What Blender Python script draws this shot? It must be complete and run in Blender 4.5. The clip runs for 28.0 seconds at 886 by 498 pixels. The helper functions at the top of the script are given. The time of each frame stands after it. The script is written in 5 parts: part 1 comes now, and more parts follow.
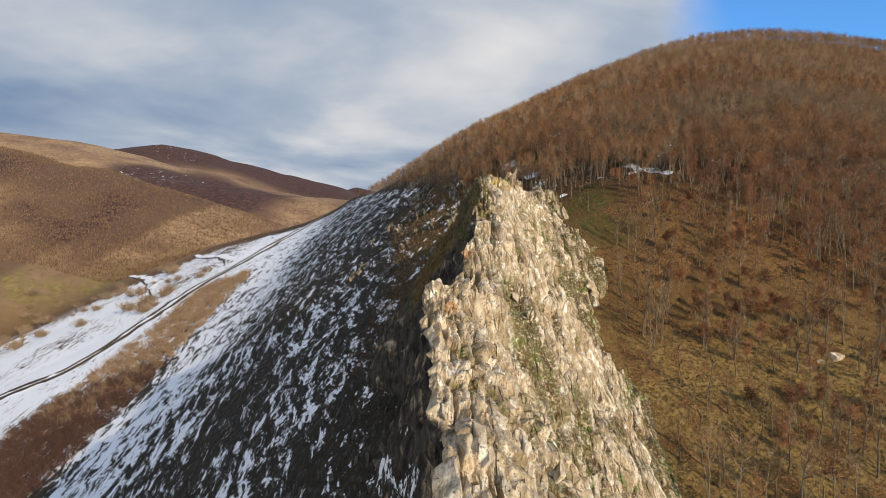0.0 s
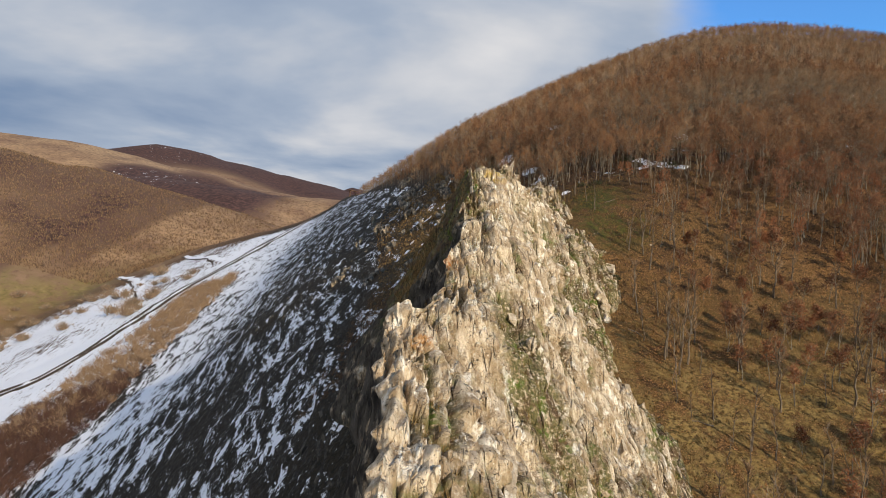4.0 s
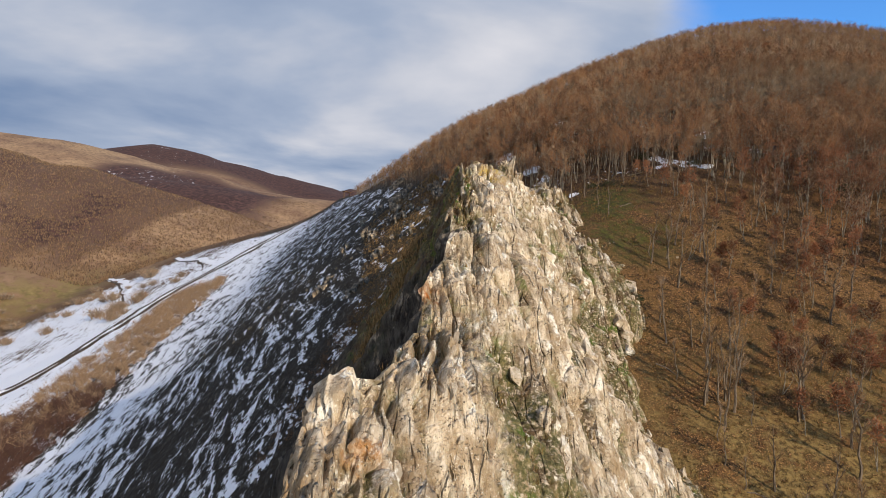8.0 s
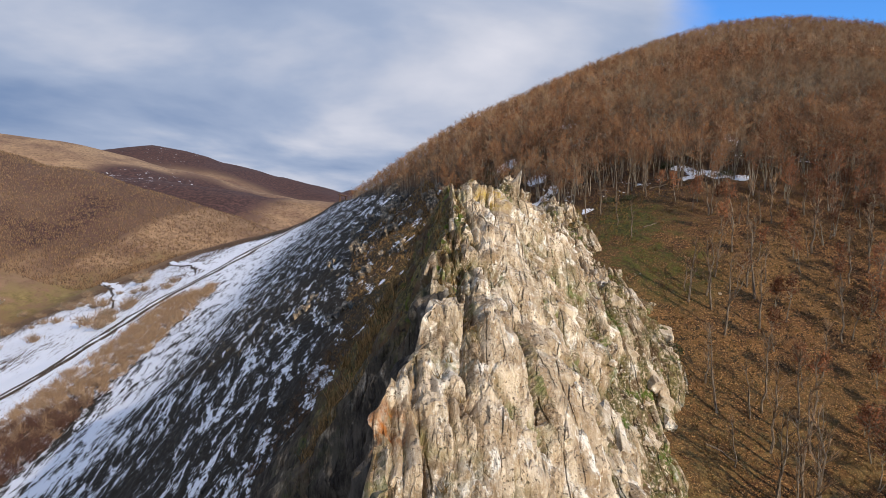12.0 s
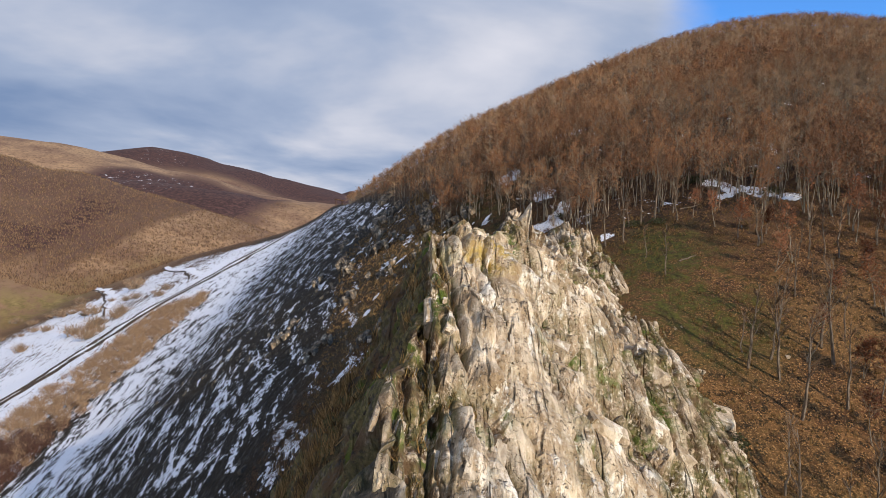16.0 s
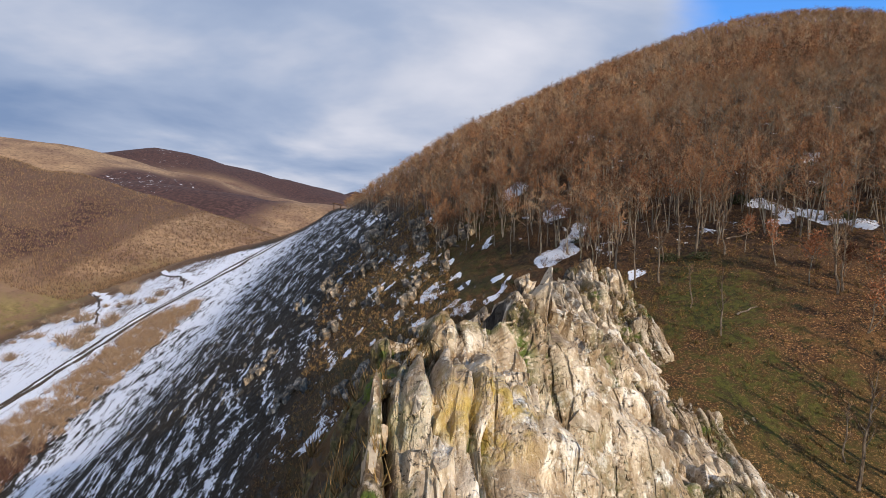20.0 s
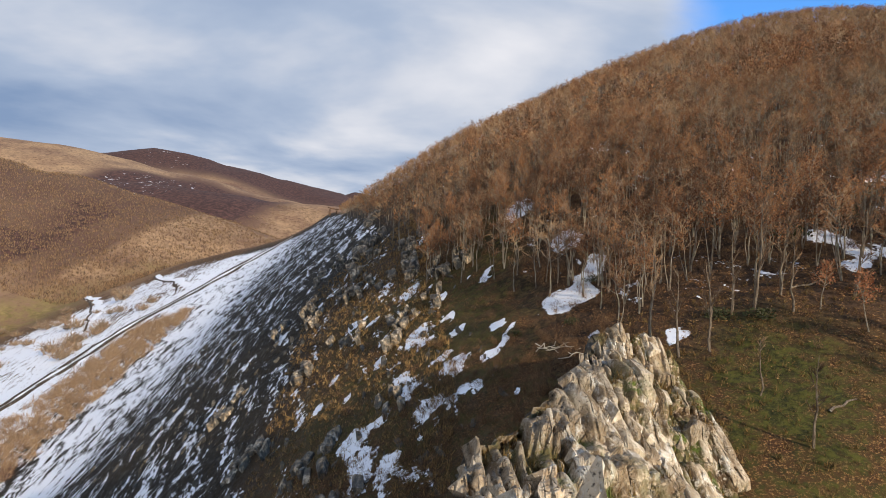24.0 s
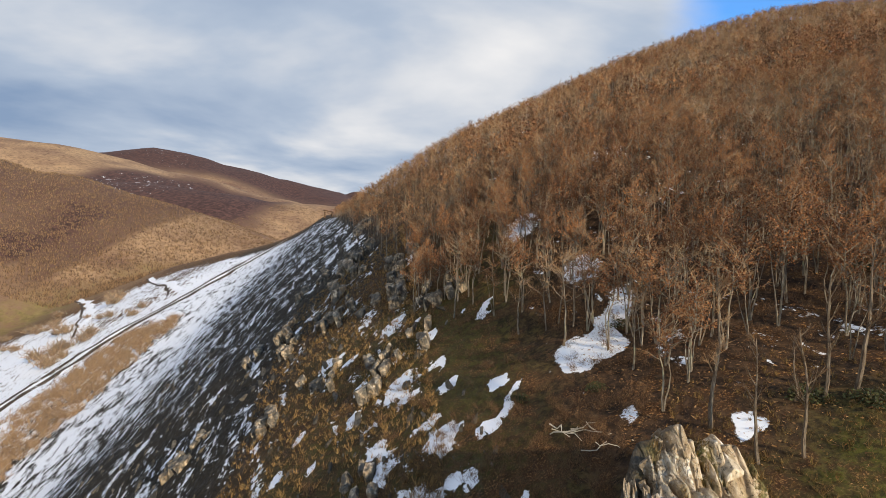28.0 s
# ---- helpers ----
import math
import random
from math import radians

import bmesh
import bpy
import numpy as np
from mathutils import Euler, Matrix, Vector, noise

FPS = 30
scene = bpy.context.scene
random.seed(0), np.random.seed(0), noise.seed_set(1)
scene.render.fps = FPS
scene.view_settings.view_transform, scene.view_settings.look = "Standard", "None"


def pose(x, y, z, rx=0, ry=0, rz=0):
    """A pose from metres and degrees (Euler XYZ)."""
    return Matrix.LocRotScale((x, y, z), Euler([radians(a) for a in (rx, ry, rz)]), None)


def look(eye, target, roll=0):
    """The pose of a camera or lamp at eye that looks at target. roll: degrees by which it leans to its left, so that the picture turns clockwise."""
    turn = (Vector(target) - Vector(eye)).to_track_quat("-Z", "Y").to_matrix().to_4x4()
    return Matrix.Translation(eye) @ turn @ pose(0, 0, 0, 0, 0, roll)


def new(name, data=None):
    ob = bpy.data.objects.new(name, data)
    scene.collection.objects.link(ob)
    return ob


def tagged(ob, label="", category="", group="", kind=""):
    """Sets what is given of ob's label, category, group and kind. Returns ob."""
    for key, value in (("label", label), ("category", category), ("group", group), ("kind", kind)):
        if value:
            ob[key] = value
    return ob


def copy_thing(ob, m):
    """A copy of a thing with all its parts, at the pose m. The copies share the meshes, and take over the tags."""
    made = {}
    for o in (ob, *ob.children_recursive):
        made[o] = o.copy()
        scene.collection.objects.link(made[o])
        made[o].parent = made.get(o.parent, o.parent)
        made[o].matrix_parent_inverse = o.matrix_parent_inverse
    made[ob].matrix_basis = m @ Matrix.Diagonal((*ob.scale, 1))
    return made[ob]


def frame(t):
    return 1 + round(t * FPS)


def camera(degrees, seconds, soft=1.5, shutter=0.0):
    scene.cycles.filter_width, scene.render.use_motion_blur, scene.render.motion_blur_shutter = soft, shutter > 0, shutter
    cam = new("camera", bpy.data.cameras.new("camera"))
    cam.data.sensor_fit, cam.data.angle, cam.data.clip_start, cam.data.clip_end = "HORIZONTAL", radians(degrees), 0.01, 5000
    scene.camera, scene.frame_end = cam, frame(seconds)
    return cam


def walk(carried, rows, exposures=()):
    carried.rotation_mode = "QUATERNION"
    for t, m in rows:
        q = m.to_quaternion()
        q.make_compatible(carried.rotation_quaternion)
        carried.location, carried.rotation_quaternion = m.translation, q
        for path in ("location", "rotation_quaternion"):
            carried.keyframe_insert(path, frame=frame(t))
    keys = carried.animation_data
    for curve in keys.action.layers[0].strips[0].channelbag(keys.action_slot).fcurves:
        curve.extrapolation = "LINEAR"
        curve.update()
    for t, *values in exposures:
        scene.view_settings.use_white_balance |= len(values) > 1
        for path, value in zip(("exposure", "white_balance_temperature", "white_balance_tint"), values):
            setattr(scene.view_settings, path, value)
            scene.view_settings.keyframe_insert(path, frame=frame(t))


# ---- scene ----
cam = camera(76.1, 28.0, soft=0.6)
METRES, EYE, TILT, LEAN, TURN = 100.0, 60.0, -4.5, 0.0, 0.0
ROWS = [
    (0.0, 0.0, 0.0, 0.0, 0.0, 0.0, -0.0),
    (0.5, 0.0022, 0.0172, 0.0007, -0.04, -0.0, 0.01),
    (1.0, 0.0044, 0.0345, 0.0015, -0.08, 0.0, 0.01),
    (1.5, 0.0066, 0.0521, 0.0024, -0.14, 0.01, 0.01),
    (2.0, 0.0088, 0.0697, 0.0033, -0.19, 0.01, 0.01),
    (2.5, 0.0111, 0.0872, 0.004, -0.23, 0.02, -0.01),
    (3.0, 0.0133, 0.1049, 0.0047, -0.27, 0.03, -0.02),
    (3.5, 0.0153, 0.1227, 0.0055, -0.32, 0.04, -0.02),
    (5.5, 0.0244, 0.1955, 0.0085, -0.44, 0.16, -0.16),
    (6.0, 0.026, 0.2132, 0.0111, -0.47, 0.18, -0.19),
    (6.5, 0.0276, 0.2309, 0.0136, -0.5, 0.2, -0.22),
    (7.0, 0.0297, 0.249, 0.0159, -0.51, 0.2, -0.23),
    (7.5, 0.0314, 0.2668, 0.0183, -0.51, 0.2, -0.27),
    (8.0, 0.033, 0.2846, 0.0207, -0.52, 0.22, -0.28),
    (8.5, 0.0345, 0.3022, 0.0233, -0.52, 0.23, -0.28),
    (9.0, 0.0362, 0.3197, 0.0269, -0.52, 0.26, -0.29),
    (9.5, 0.0379, 0.3371, 0.0316, -0.52, 0.27, -0.3),
    (10.0, 0.0397, 0.3545, 0.0369, -0.51, 0.28, -0.3),
    (10.5, 0.0415, 0.3719, 0.0423, -0.5, 0.29, -0.29),
    (11.0, 0.0432, 0.3895, 0.0475, -0.5, 0.29, -0.3),
    (11.5, 0.0449, 0.4071, 0.0528, -0.47, 0.3, -0.31),
    (12.0, 0.0466, 0.4248, 0.058, -0.45, 0.3, -0.3),
    (12.5, 0.0483, 0.4425, 0.0633, -0.42, 0.32, -0.29),
    (14.5, 0.055, 0.5127, 0.0851, -0.36, 0.32, -0.19),
    (15.0, 0.0569, 0.5301, 0.0904, -0.34, 0.34, -0.2),
    (15.5, 0.0589, 0.5477, 0.0958, -0.31, 0.35, -0.17),
    (16.0, 0.0607, 0.5649, 0.1011, -0.3, 0.35, -0.17),
    (16.5, 0.0623, 0.5821, 0.1064, -0.27, 0.35, -0.15),
    (17.0, 0.0642, 0.5993, 0.1116, -0.24, 0.35, -0.14),
    (17.5, 0.0662, 0.6165, 0.1168, -0.2, 0.36, -0.15),
    (18.0, 0.068, 0.6341, 0.1222, -0.15, 0.37, -0.13),
    (18.5, 0.0696, 0.6517, 0.1275, -0.1, 0.39, -0.14),
    (19.0, 0.0713, 0.6692, 0.133, -0.06, 0.38, -0.15),
    (19.5, 0.0731, 0.6867, 0.1383, -0.01, 0.38, -0.15),
    (20.0, 0.075, 0.704, 0.1436, 0.03, 0.36, -0.15),
    (20.5, 0.0766, 0.7211, 0.1491, 0.06, 0.34, -0.14),
    (21.0, 0.0782, 0.7383, 0.1544, 0.1, 0.34, -0.14),
    (21.5, 0.0801, 0.7555, 0.1597, 0.12, 0.35, -0.14),
    (23.5, 0.0868, 0.8193, 0.1811, 0.14, 0.43, -0.28),
    (24.0, 0.0884, 0.8361, 0.1866, 0.14, 0.4, -0.25),
    (24.5, 0.0898, 0.8525, 0.1915, 0.16, 0.38, -0.24),
    (25.0, 0.0916, 0.8688, 0.1965, 0.17, 0.37, -0.24),
    (25.5, 0.0931, 0.8847, 0.2015, 0.17, 0.36, -0.23),
    (26.0, 0.0947, 0.9007, 0.2064, 0.18, 0.35, -0.22),
    (26.5, 0.096, 0.9167, 0.2105, 0.18, 0.34, -0.21),
    (27.0, 0.0974, 0.9326, 0.2138, 0.19, 0.33, -0.21),
    (27.5, 0.0989, 0.9486, 0.2168, 0.18, 0.32, -0.2),
    (28.0, 0.1002, 0.9648, 0.2195, 0.17, 0.31, -0.2),
]
walk(cam, [(t, pose(0, 0, EYE, TILT, LEAN, TURN) @ pose(METRES * x, METRES * y, METRES * z, 90 + pitch, roll, yaw)) for t, x, y, z, yaw, pitch, roll in ROWS],
     exposures=[(0.0, 0.05, 6850, 10), (5.0, 0.0, 6700, 11), (9.0, 0.0, 6450, 14), (12.0, 0.02, 6300, 15), (20.0, 0.08, 6300, 15), (24.0, 0.22, 6550, 12), (28.0, 0.28, 6850, 10)])

# ---- light ----
SUN_EL, SUN_AZ = 22.0, 140.0     # azimuth clockwise from +y
sun_way = Vector((math.sin(radians(SUN_AZ)) * math.cos(radians(SUN_EL)), math.cos(radians(SUN_AZ)) * math.cos(radians(SUN_EL)), math.sin(radians(SUN_EL))))
sun = new("sun", bpy.data.lights.new("sun", "SUN"))
sun.data.energy, sun.data.angle, sun.data.color = 4.75, radians(0.6), (1.0, 0.835, 0.61)
sun.matrix_world = look(sun_way * 300, (0, 0, 0))

world = bpy.data.worlds.new("world")
scene.world = world
world.use_nodes = True
wt = world.node_tree
wt.nodes.clear()


def wn(kind, **values):
    n = wt.nodes.new(kind)
    for k, v in values.items():
        n.inputs[k].default_value = v
    return n


def wmath(op, a, b=None):
    n = wt.nodes.new("ShaderNodeMath")
    n.operation = op
    for i, v in enumerate((a, b)):
        if v is None:
            continue
        if isinstance(v, (int, float)):
            n.inputs[i].default_value = v
        else:
            wt.links.new(v, n.inputs[i])
    return n.outputs[0]


coords = wt.nodes.new("ShaderNodeTexCoord")
sep = wt.nodes.new("ShaderNodeSeparateXYZ")
wt.links.new(coords.outputs["Generated"], sep.inputs[0])
up = wmath("ADD", wmath("MAXIMUM", sep.outputs[2], 0.0), 0.16)
flat = wt.nodes.new("ShaderNodeCombineXYZ")
wt.links.new(wmath("DIVIDE", sep.outputs[0], up), flat.inputs[0])
wt.links.new(wmath("DIVIDE", sep.outputs[1], up), flat.inputs[1])
sky = wt.nodes.new("ShaderNodeTexSky")
sky.sky_type, sky.sun_disc = "NISHITA", False
sky.sun_elevation, sky.sun_rotation = radians(SUN_EL), radians(SUN_AZ)
blue = wt.nodes.new("ShaderNodeVectorMath")
blue.operation = "MULTIPLY"
blue.inputs[1].default_value = (0.055, 0.135, 0.235)
wt.links.new(sky.outputs[0], blue.inputs[0])
# broken cloud sheet: light tops, grey-blue undersides
n1 = wn("ShaderNodeTexNoise", Scale=0.55, Detail=6.0, Roughness=0.5, Distortion=0.3)
n2 = wn("ShaderNodeTexNoise", Scale=1.3, Detail=5.0, Roughness=0.52)
for n in (n1, n2):
    wt.links.new(flat.outputs[0], n.inputs["Vector"])
ramp = wt.nodes.new("ShaderNodeValToRGB")
for p, c in ((0.34, (0.20, 0.29, 0.45, 1)), (0.47, (0.36, 0.44, 0.57, 1)), (0.56, (0.56, 0.60, 0.67, 1)), (0.66, (0.74, 0.75, 0.78, 1))):
    e = ramp.color_ramp.elements.new(p)
    e.color = c
ramp.color_ramp.elements.remove(ramp.color_ramp.elements[0])
ramp.color_ramp.elements.remove(ramp.color_ramp.elements[-1])
wt.links.new(n1.outputs["Fac"], ramp.inputs[0])
# the sheet breaks up towards the clear side of the sky
side = wmath("SUBTRACT", wmath("ADD", wmath("MULTIPLY", sep.outputs[0], 4.2), wmath("MULTIPLY", sep.outputs[2], 1.6)), 2.04)
gap = wmath("ADD", side, wmath("MULTIPLY", wmath("SUBTRACT", n2.outputs["Fac"], 0.5), 1.0))
clear = wt.nodes.new("ShaderNodeMapRange")
clear.interpolation_type = "SMOOTHSTEP"
clear.inputs["From Min"].default_value, clear.inputs["From Max"].default_value = -0.25, 0.28
clear.inputs["To Min"].default_value, clear.inputs["To Max"].default_value = 1.0, 0.04
wt.links.new(gap, clear.inputs["Value"])
skymix = wt.nodes.new("ShaderNodeMix")
skymix.data_type = "RGBA"
wt.links.new(clear.outputs[0], skymix.inputs[0])
wt.links.new(blue.outputs[0], skymix.inputs[6])
wt.links.new(ramp.outputs[0], skymix.inputs[7])
bg = wt.nodes.new("ShaderNodeBackground")
bg.inputs["Strength"].default_value = 1.0
wt.links.new(skymix.outputs[2], bg.inputs["Color"])
wo = wt.nodes.new("ShaderNodeOutputWorld")
wt.links.new(bg.outputs[0], wo.inputs[0])


# ---- noise and ground shape ----
def hash01(i, j, k):
    h = (i.astype(np.int64) * 374761393 + j.astype(np.int64) * 668265263 + k * 2147483647 * 3) & 0xFFFFFFFF
    h = ((h ^ (h >> 13)) * 1274126177) & 0xFFFFFFFF
    h = ((h ^ (h >> 16)) * 2246822519) & 0xFFFFFFFF
    return ((h ^ (h >> 15)) & 0xFFFFFF) / 16777215.0


def vnoise(x, y, seed=0):
    i, j = np.floor(x), np.floor(y)
    u, v = x - i, y - j
    u, v = u * u * (3 - 2 * u), v * v * (3 - 2 * v)
    a, b = hash01(i, j, seed), hash01(i + 1, j, seed)
    c, d = hash01(i, j + 1, seed), hash01(i + 1, j + 1, seed)
    return (a * (1 - u) + b * u) * (1 - v) + (c * (1 - u) + d * u) * v


def fbm(x, y, size, octaves=4, seed=0):
    total, amp = 0.0, 0.5
    for o in range(octaves):
        total = total + amp * (vnoise(x / size + 17.3 * o, y / size - 9.1 * o, seed + o) - 0.5) * 2
        size, amp = size / 2.0, amp / 2
    return total


def smin(a, b, k):
    h = np.clip(0.5 + 0.5 * (b - a) / k, 0, 1)
    return b * (1 - h) + a * h - k * h * (1 - h)


def smax(a, b, k):
    return -smin(-a, -b, k)


def step(a, b, x):
    t = np.clip((x - a) / (b - a), 0, 1)
    return t * t * (3 - 2 * t)


def curve(v, xs, ys):
    """A smooth line through the points (xs, ys), with no overshoot."""
    xs, ys = np.asarray(xs, float), np.asarray(ys, float)
    h, d = np.diff(xs), np.diff(ys) / np.diff(xs)
    m = np.zeros(len(xs))
    m[0], m[-1] = d[0], d[-1]
    same = d[:-1] * d[1:] > 0
    m[1:-1][same] = 2 * d[:-1][same] * d[1:][same] / (d[:-1][same] + d[1:][same])
    k = np.clip(np.searchsorted(xs, v) - 1, 0, len(h) - 1)
    t = np.clip((v - xs[k]) / h[k], 0, 1)
    t2, t3 = t * t, t * t * t
    return (2 * t3 - 3 * t2 + 1) * ys[k] + (t3 - 2 * t2 + t) * h[k] * m[k] + (3 * t2 - 2 * t3) * ys[k + 1] + (t3 - t2) * h[k] * m[k + 1]


# crest of the limestone: y, x of its western edge, height of that edge
CREST_Y = [-30, 5, 20, 30, 37, 43, 47.5, 50.5, 52.5, 57, 61, 64.5, 66.5, 69, 76, 80.4, 83.5, 86.8, 91, 92.5, 94.5, 96.5, 98.5, 101, 105, 108, 113, 118, 122, 124, 127, 131, 138]
CREST_X = [1, 1.2, 0.8, -0.4, -0.4, -1.2, -1.8, -1.3, 0.5, 1.5, 2.1, 2.6, 3.2, 4.1, 4.4, 5.1, 5.5, 5.4, 5.5, 7.2, 10.2, 11.1, 11.5, 10.4, 9.3, 9.9, 13.4, 17.0, 18.8, 20, 21, 22.5, 25]
CREST_Z = [44, 45.5, 47.4, 48.8, 49.9, 50.6, 51.6, 52.4, 52.6, 52.9, 53.5, 55.4, 56.1, 57.8, 59.6, 61.1, 62.4, 63.7, 64, 63.9, 64.2, 64.8, 65.5, 63.2, 61.7, 61.6, 61.8, 62.1, 62.1, 63.6, 62.4, 61.5, 59.6]
# its eastern flank: y, width of the level top, upper slope, reach of that slope, lower slope
FLANKS = [(35, 2.5, 1.35, 12, 0.8), (50, 3, 1.4, 9, 1.0), (65, 4, 1.35, 12, 0.8), (72, 3, 1.4, 12, 0.8), (80, 3.6, 1.65, 12, 0.95), (88, 3.8, 1.65, 7.5, 1.1),
          (93, 3.2, 1.75, 6.8, 0.45), (98, 0.2, 1.5, 6.5, 0.58), (103, 2.4, 1.25, 5, 0.34), (108, 6.0, 1.0, 4.6, 0.26), (113, 1, 0.5, 20, 0.5), (120, 2.6, 0.4, 20, 0.5)]


def crest_x(y):
    return np.interp(y, CREST_Y, CREST_X)


def crest_z(y):
    return np.interp(y, CREST_Y, CREST_Z)


def crest_right(y):
    return np.interp(y, [-30, 20, 60, 82, 97, 108, 116, 126, 138], [20, 23, 25, 25.4, 27.5, 29.5, 26.5, 24, 24])


def flank(d, y):
    """Drop below the crest's edge at d metres east of it."""
    level, upper, reach, lower = (np.interp(y, [q[0] for q in FLANKS], [q[k] for q in FLANKS]) for k in (1, 2, 3, 4))
    a = 0.5 * (d - level + np.sqrt((d - level) ** 2 + 1.6)) - 0.5 * (np.sqrt(level ** 2 + 1.6) - level)
    return upper * np.minimum(a, reach) + lower * np.maximum(a - reach, 0)


def ridge(x, y, points, slope, rounding):
    """A far ridge: crest points (x, y, z), falling off on both sides."""
    best = np.full(np.shape(x), -1e9)
    for (ax, ay, az), (bx, by, bz) in zip(points, points[1:]):
        dx, dy = bx - ax, by - ay
        t = np.clip(((x - ax) * dx + (y - ay) * dy) / (dx * dx + dy * dy), 0, 1)
        dist = np.hypot(x - ax - t * dx, y - ay - t * dy)
        best = np.maximum(best, az + t * (bz - az) - slope * (np.sqrt(dist ** 2 + rounding ** 2) - rounding))
    return best


HILLS = [
    ([(-1900, 900, 270), (-1300, 1150, 245), (-940, 1200, 184), (-766, 1200, 141), (-670, 1200, 88), (-560, 1210, 40), (-484, 1220, 0), (-380, 1250, -45)], 0.40, 60),
    ([(-2600, 2000, 420), (-1720, 2200, 332), (-1470, 2230, 300), (-1085, 2300, 196), (-700, 2300, 110)], 0.36, 150),
    ([(-1300, 1900, 190), (-960, 1850, 152), (-690, 1850, 118), (-520, 1900, 98), (-360, 1950, 80), (-150, 2000, 40)], 0.4, 120),
    ([(-2400, 2900, 330), (-1900, 3000, 345), (-1464, 3000, 366), (-1150, 3050, 290), (-850, 3050, 220), (-560, 3100, 128), (-300, 3100, 90)], 0.34, 120),
    ([(-1100, 4450, 150), (-905, 4500, 178), (-830, 4500, 196), (-760, 4500, 176), (-690, 4500, 200), (-600, 4500, 180), (-300, 4500, 120)], 0.5, 20),
]


def west_slope(x, y):
    u = np.maximum(x + 30, 0) * np.clip((230 - y) / 80, 0, 1)
    near = np.clip((200 - y) / 100, 0, 1.5)
    return 26.7 + 0.817 * x + 0.201 * y - 0.004 * u * u + near * (0.125 * x - 1.8)


def low_field(x, y):
    return -15.5 + 0.374 * x + 0.179 * y


def east_hill(x, y):
    # beyond the crest the hill stands further off than its near flank suggests
    deep = 130 + (np.maximum(y, 130) - 130) * 0.86
    k = np.where(y > 130, np.maximum(y, 130) / deep, 1.0)
    x, y = x / k, np.where(y > 130, deep, y)
    spine = curve(y, [-1200, -200, 52, 83, 113, 137, 180, 250, 390, 600, 900, 1600, 5000], [-140, -60, 27, 40.5, 55.5, 63.5, 76, 91, 106, 104, 80, -60, -150])
    tilt = curve(y, [-200, 52, 83, 130, 200, 390, 700, 1500], [-0.1, -0.05, 0.0, 0.18, 0.33, 0.5, 0.4, 0.2])
    reach = np.clip(y / 390, 0.3, 1.0)
    across = reach * curve(x / reach, [-9000, -1000, -300, -60, 30, 105, 150, 177, 213, 257, 328, 700, 8600], [1200, 200, 40, -80, 0, 74, 106, 120, 126, 119, 102, 30, -200])
    return 60 + (spine + tilt * across - 60) * k


def ground_z(x, y, fine=True):
    w = smax(west_slope(x, y), low_field(x, y), 14.0)
    e = east_hill(x, y)
    h = smin(w, e, 5.0)
    edge = np.interp(x, [-670, -450, -320, -120, -80, -33, 10, 60], [900, 835, 755, 600, 540, 430, 430, 900])
    over = y - edge
    h = h - 0.55 * np.where(over > 60, over - 30, np.where(over > 0, over * over / 120, 0))
    h = h + fbm(x, y, 60, 3, 5) * 2.0 * step(15, 60, np.hypot(x - 12, (y - 80) * 0.6))
    floor = -105 + fbm(x, y, 300, 3, 8) * 8
    h = smax(h, floor, 20)
    for k, (pts, slope, rnd) in enumerate(HILLS):
        r = ridge(x, y, pts, slope, rnd) + fbm(x, y, 330, 4, 20 + k) * (26 if k < 4 else 8) * step(300, 900, np.hypot(x, y))
        h = smax(h, r, 12)
    # the ground climbs under the limestone
    d = x - crest_x(y)
    body = crest_z(y) - flank(np.maximum(d, 0), y) - 3.0 - 3.0 * np.clip(-d, 0, 9)
    inside = (y > -40) & (y < 126)
    h = np.where(inside & (d > -8) & (x < crest_right(y) + 3), np.maximum(h, body), h)
    if fine:
        h = h + fbm(x, y, 5.0, 4, 3) * 0.45 + fbm(x, y, 1.6, 2, 13) * 0.2 * step(400, 100, np.hypot(x, y))
    return h


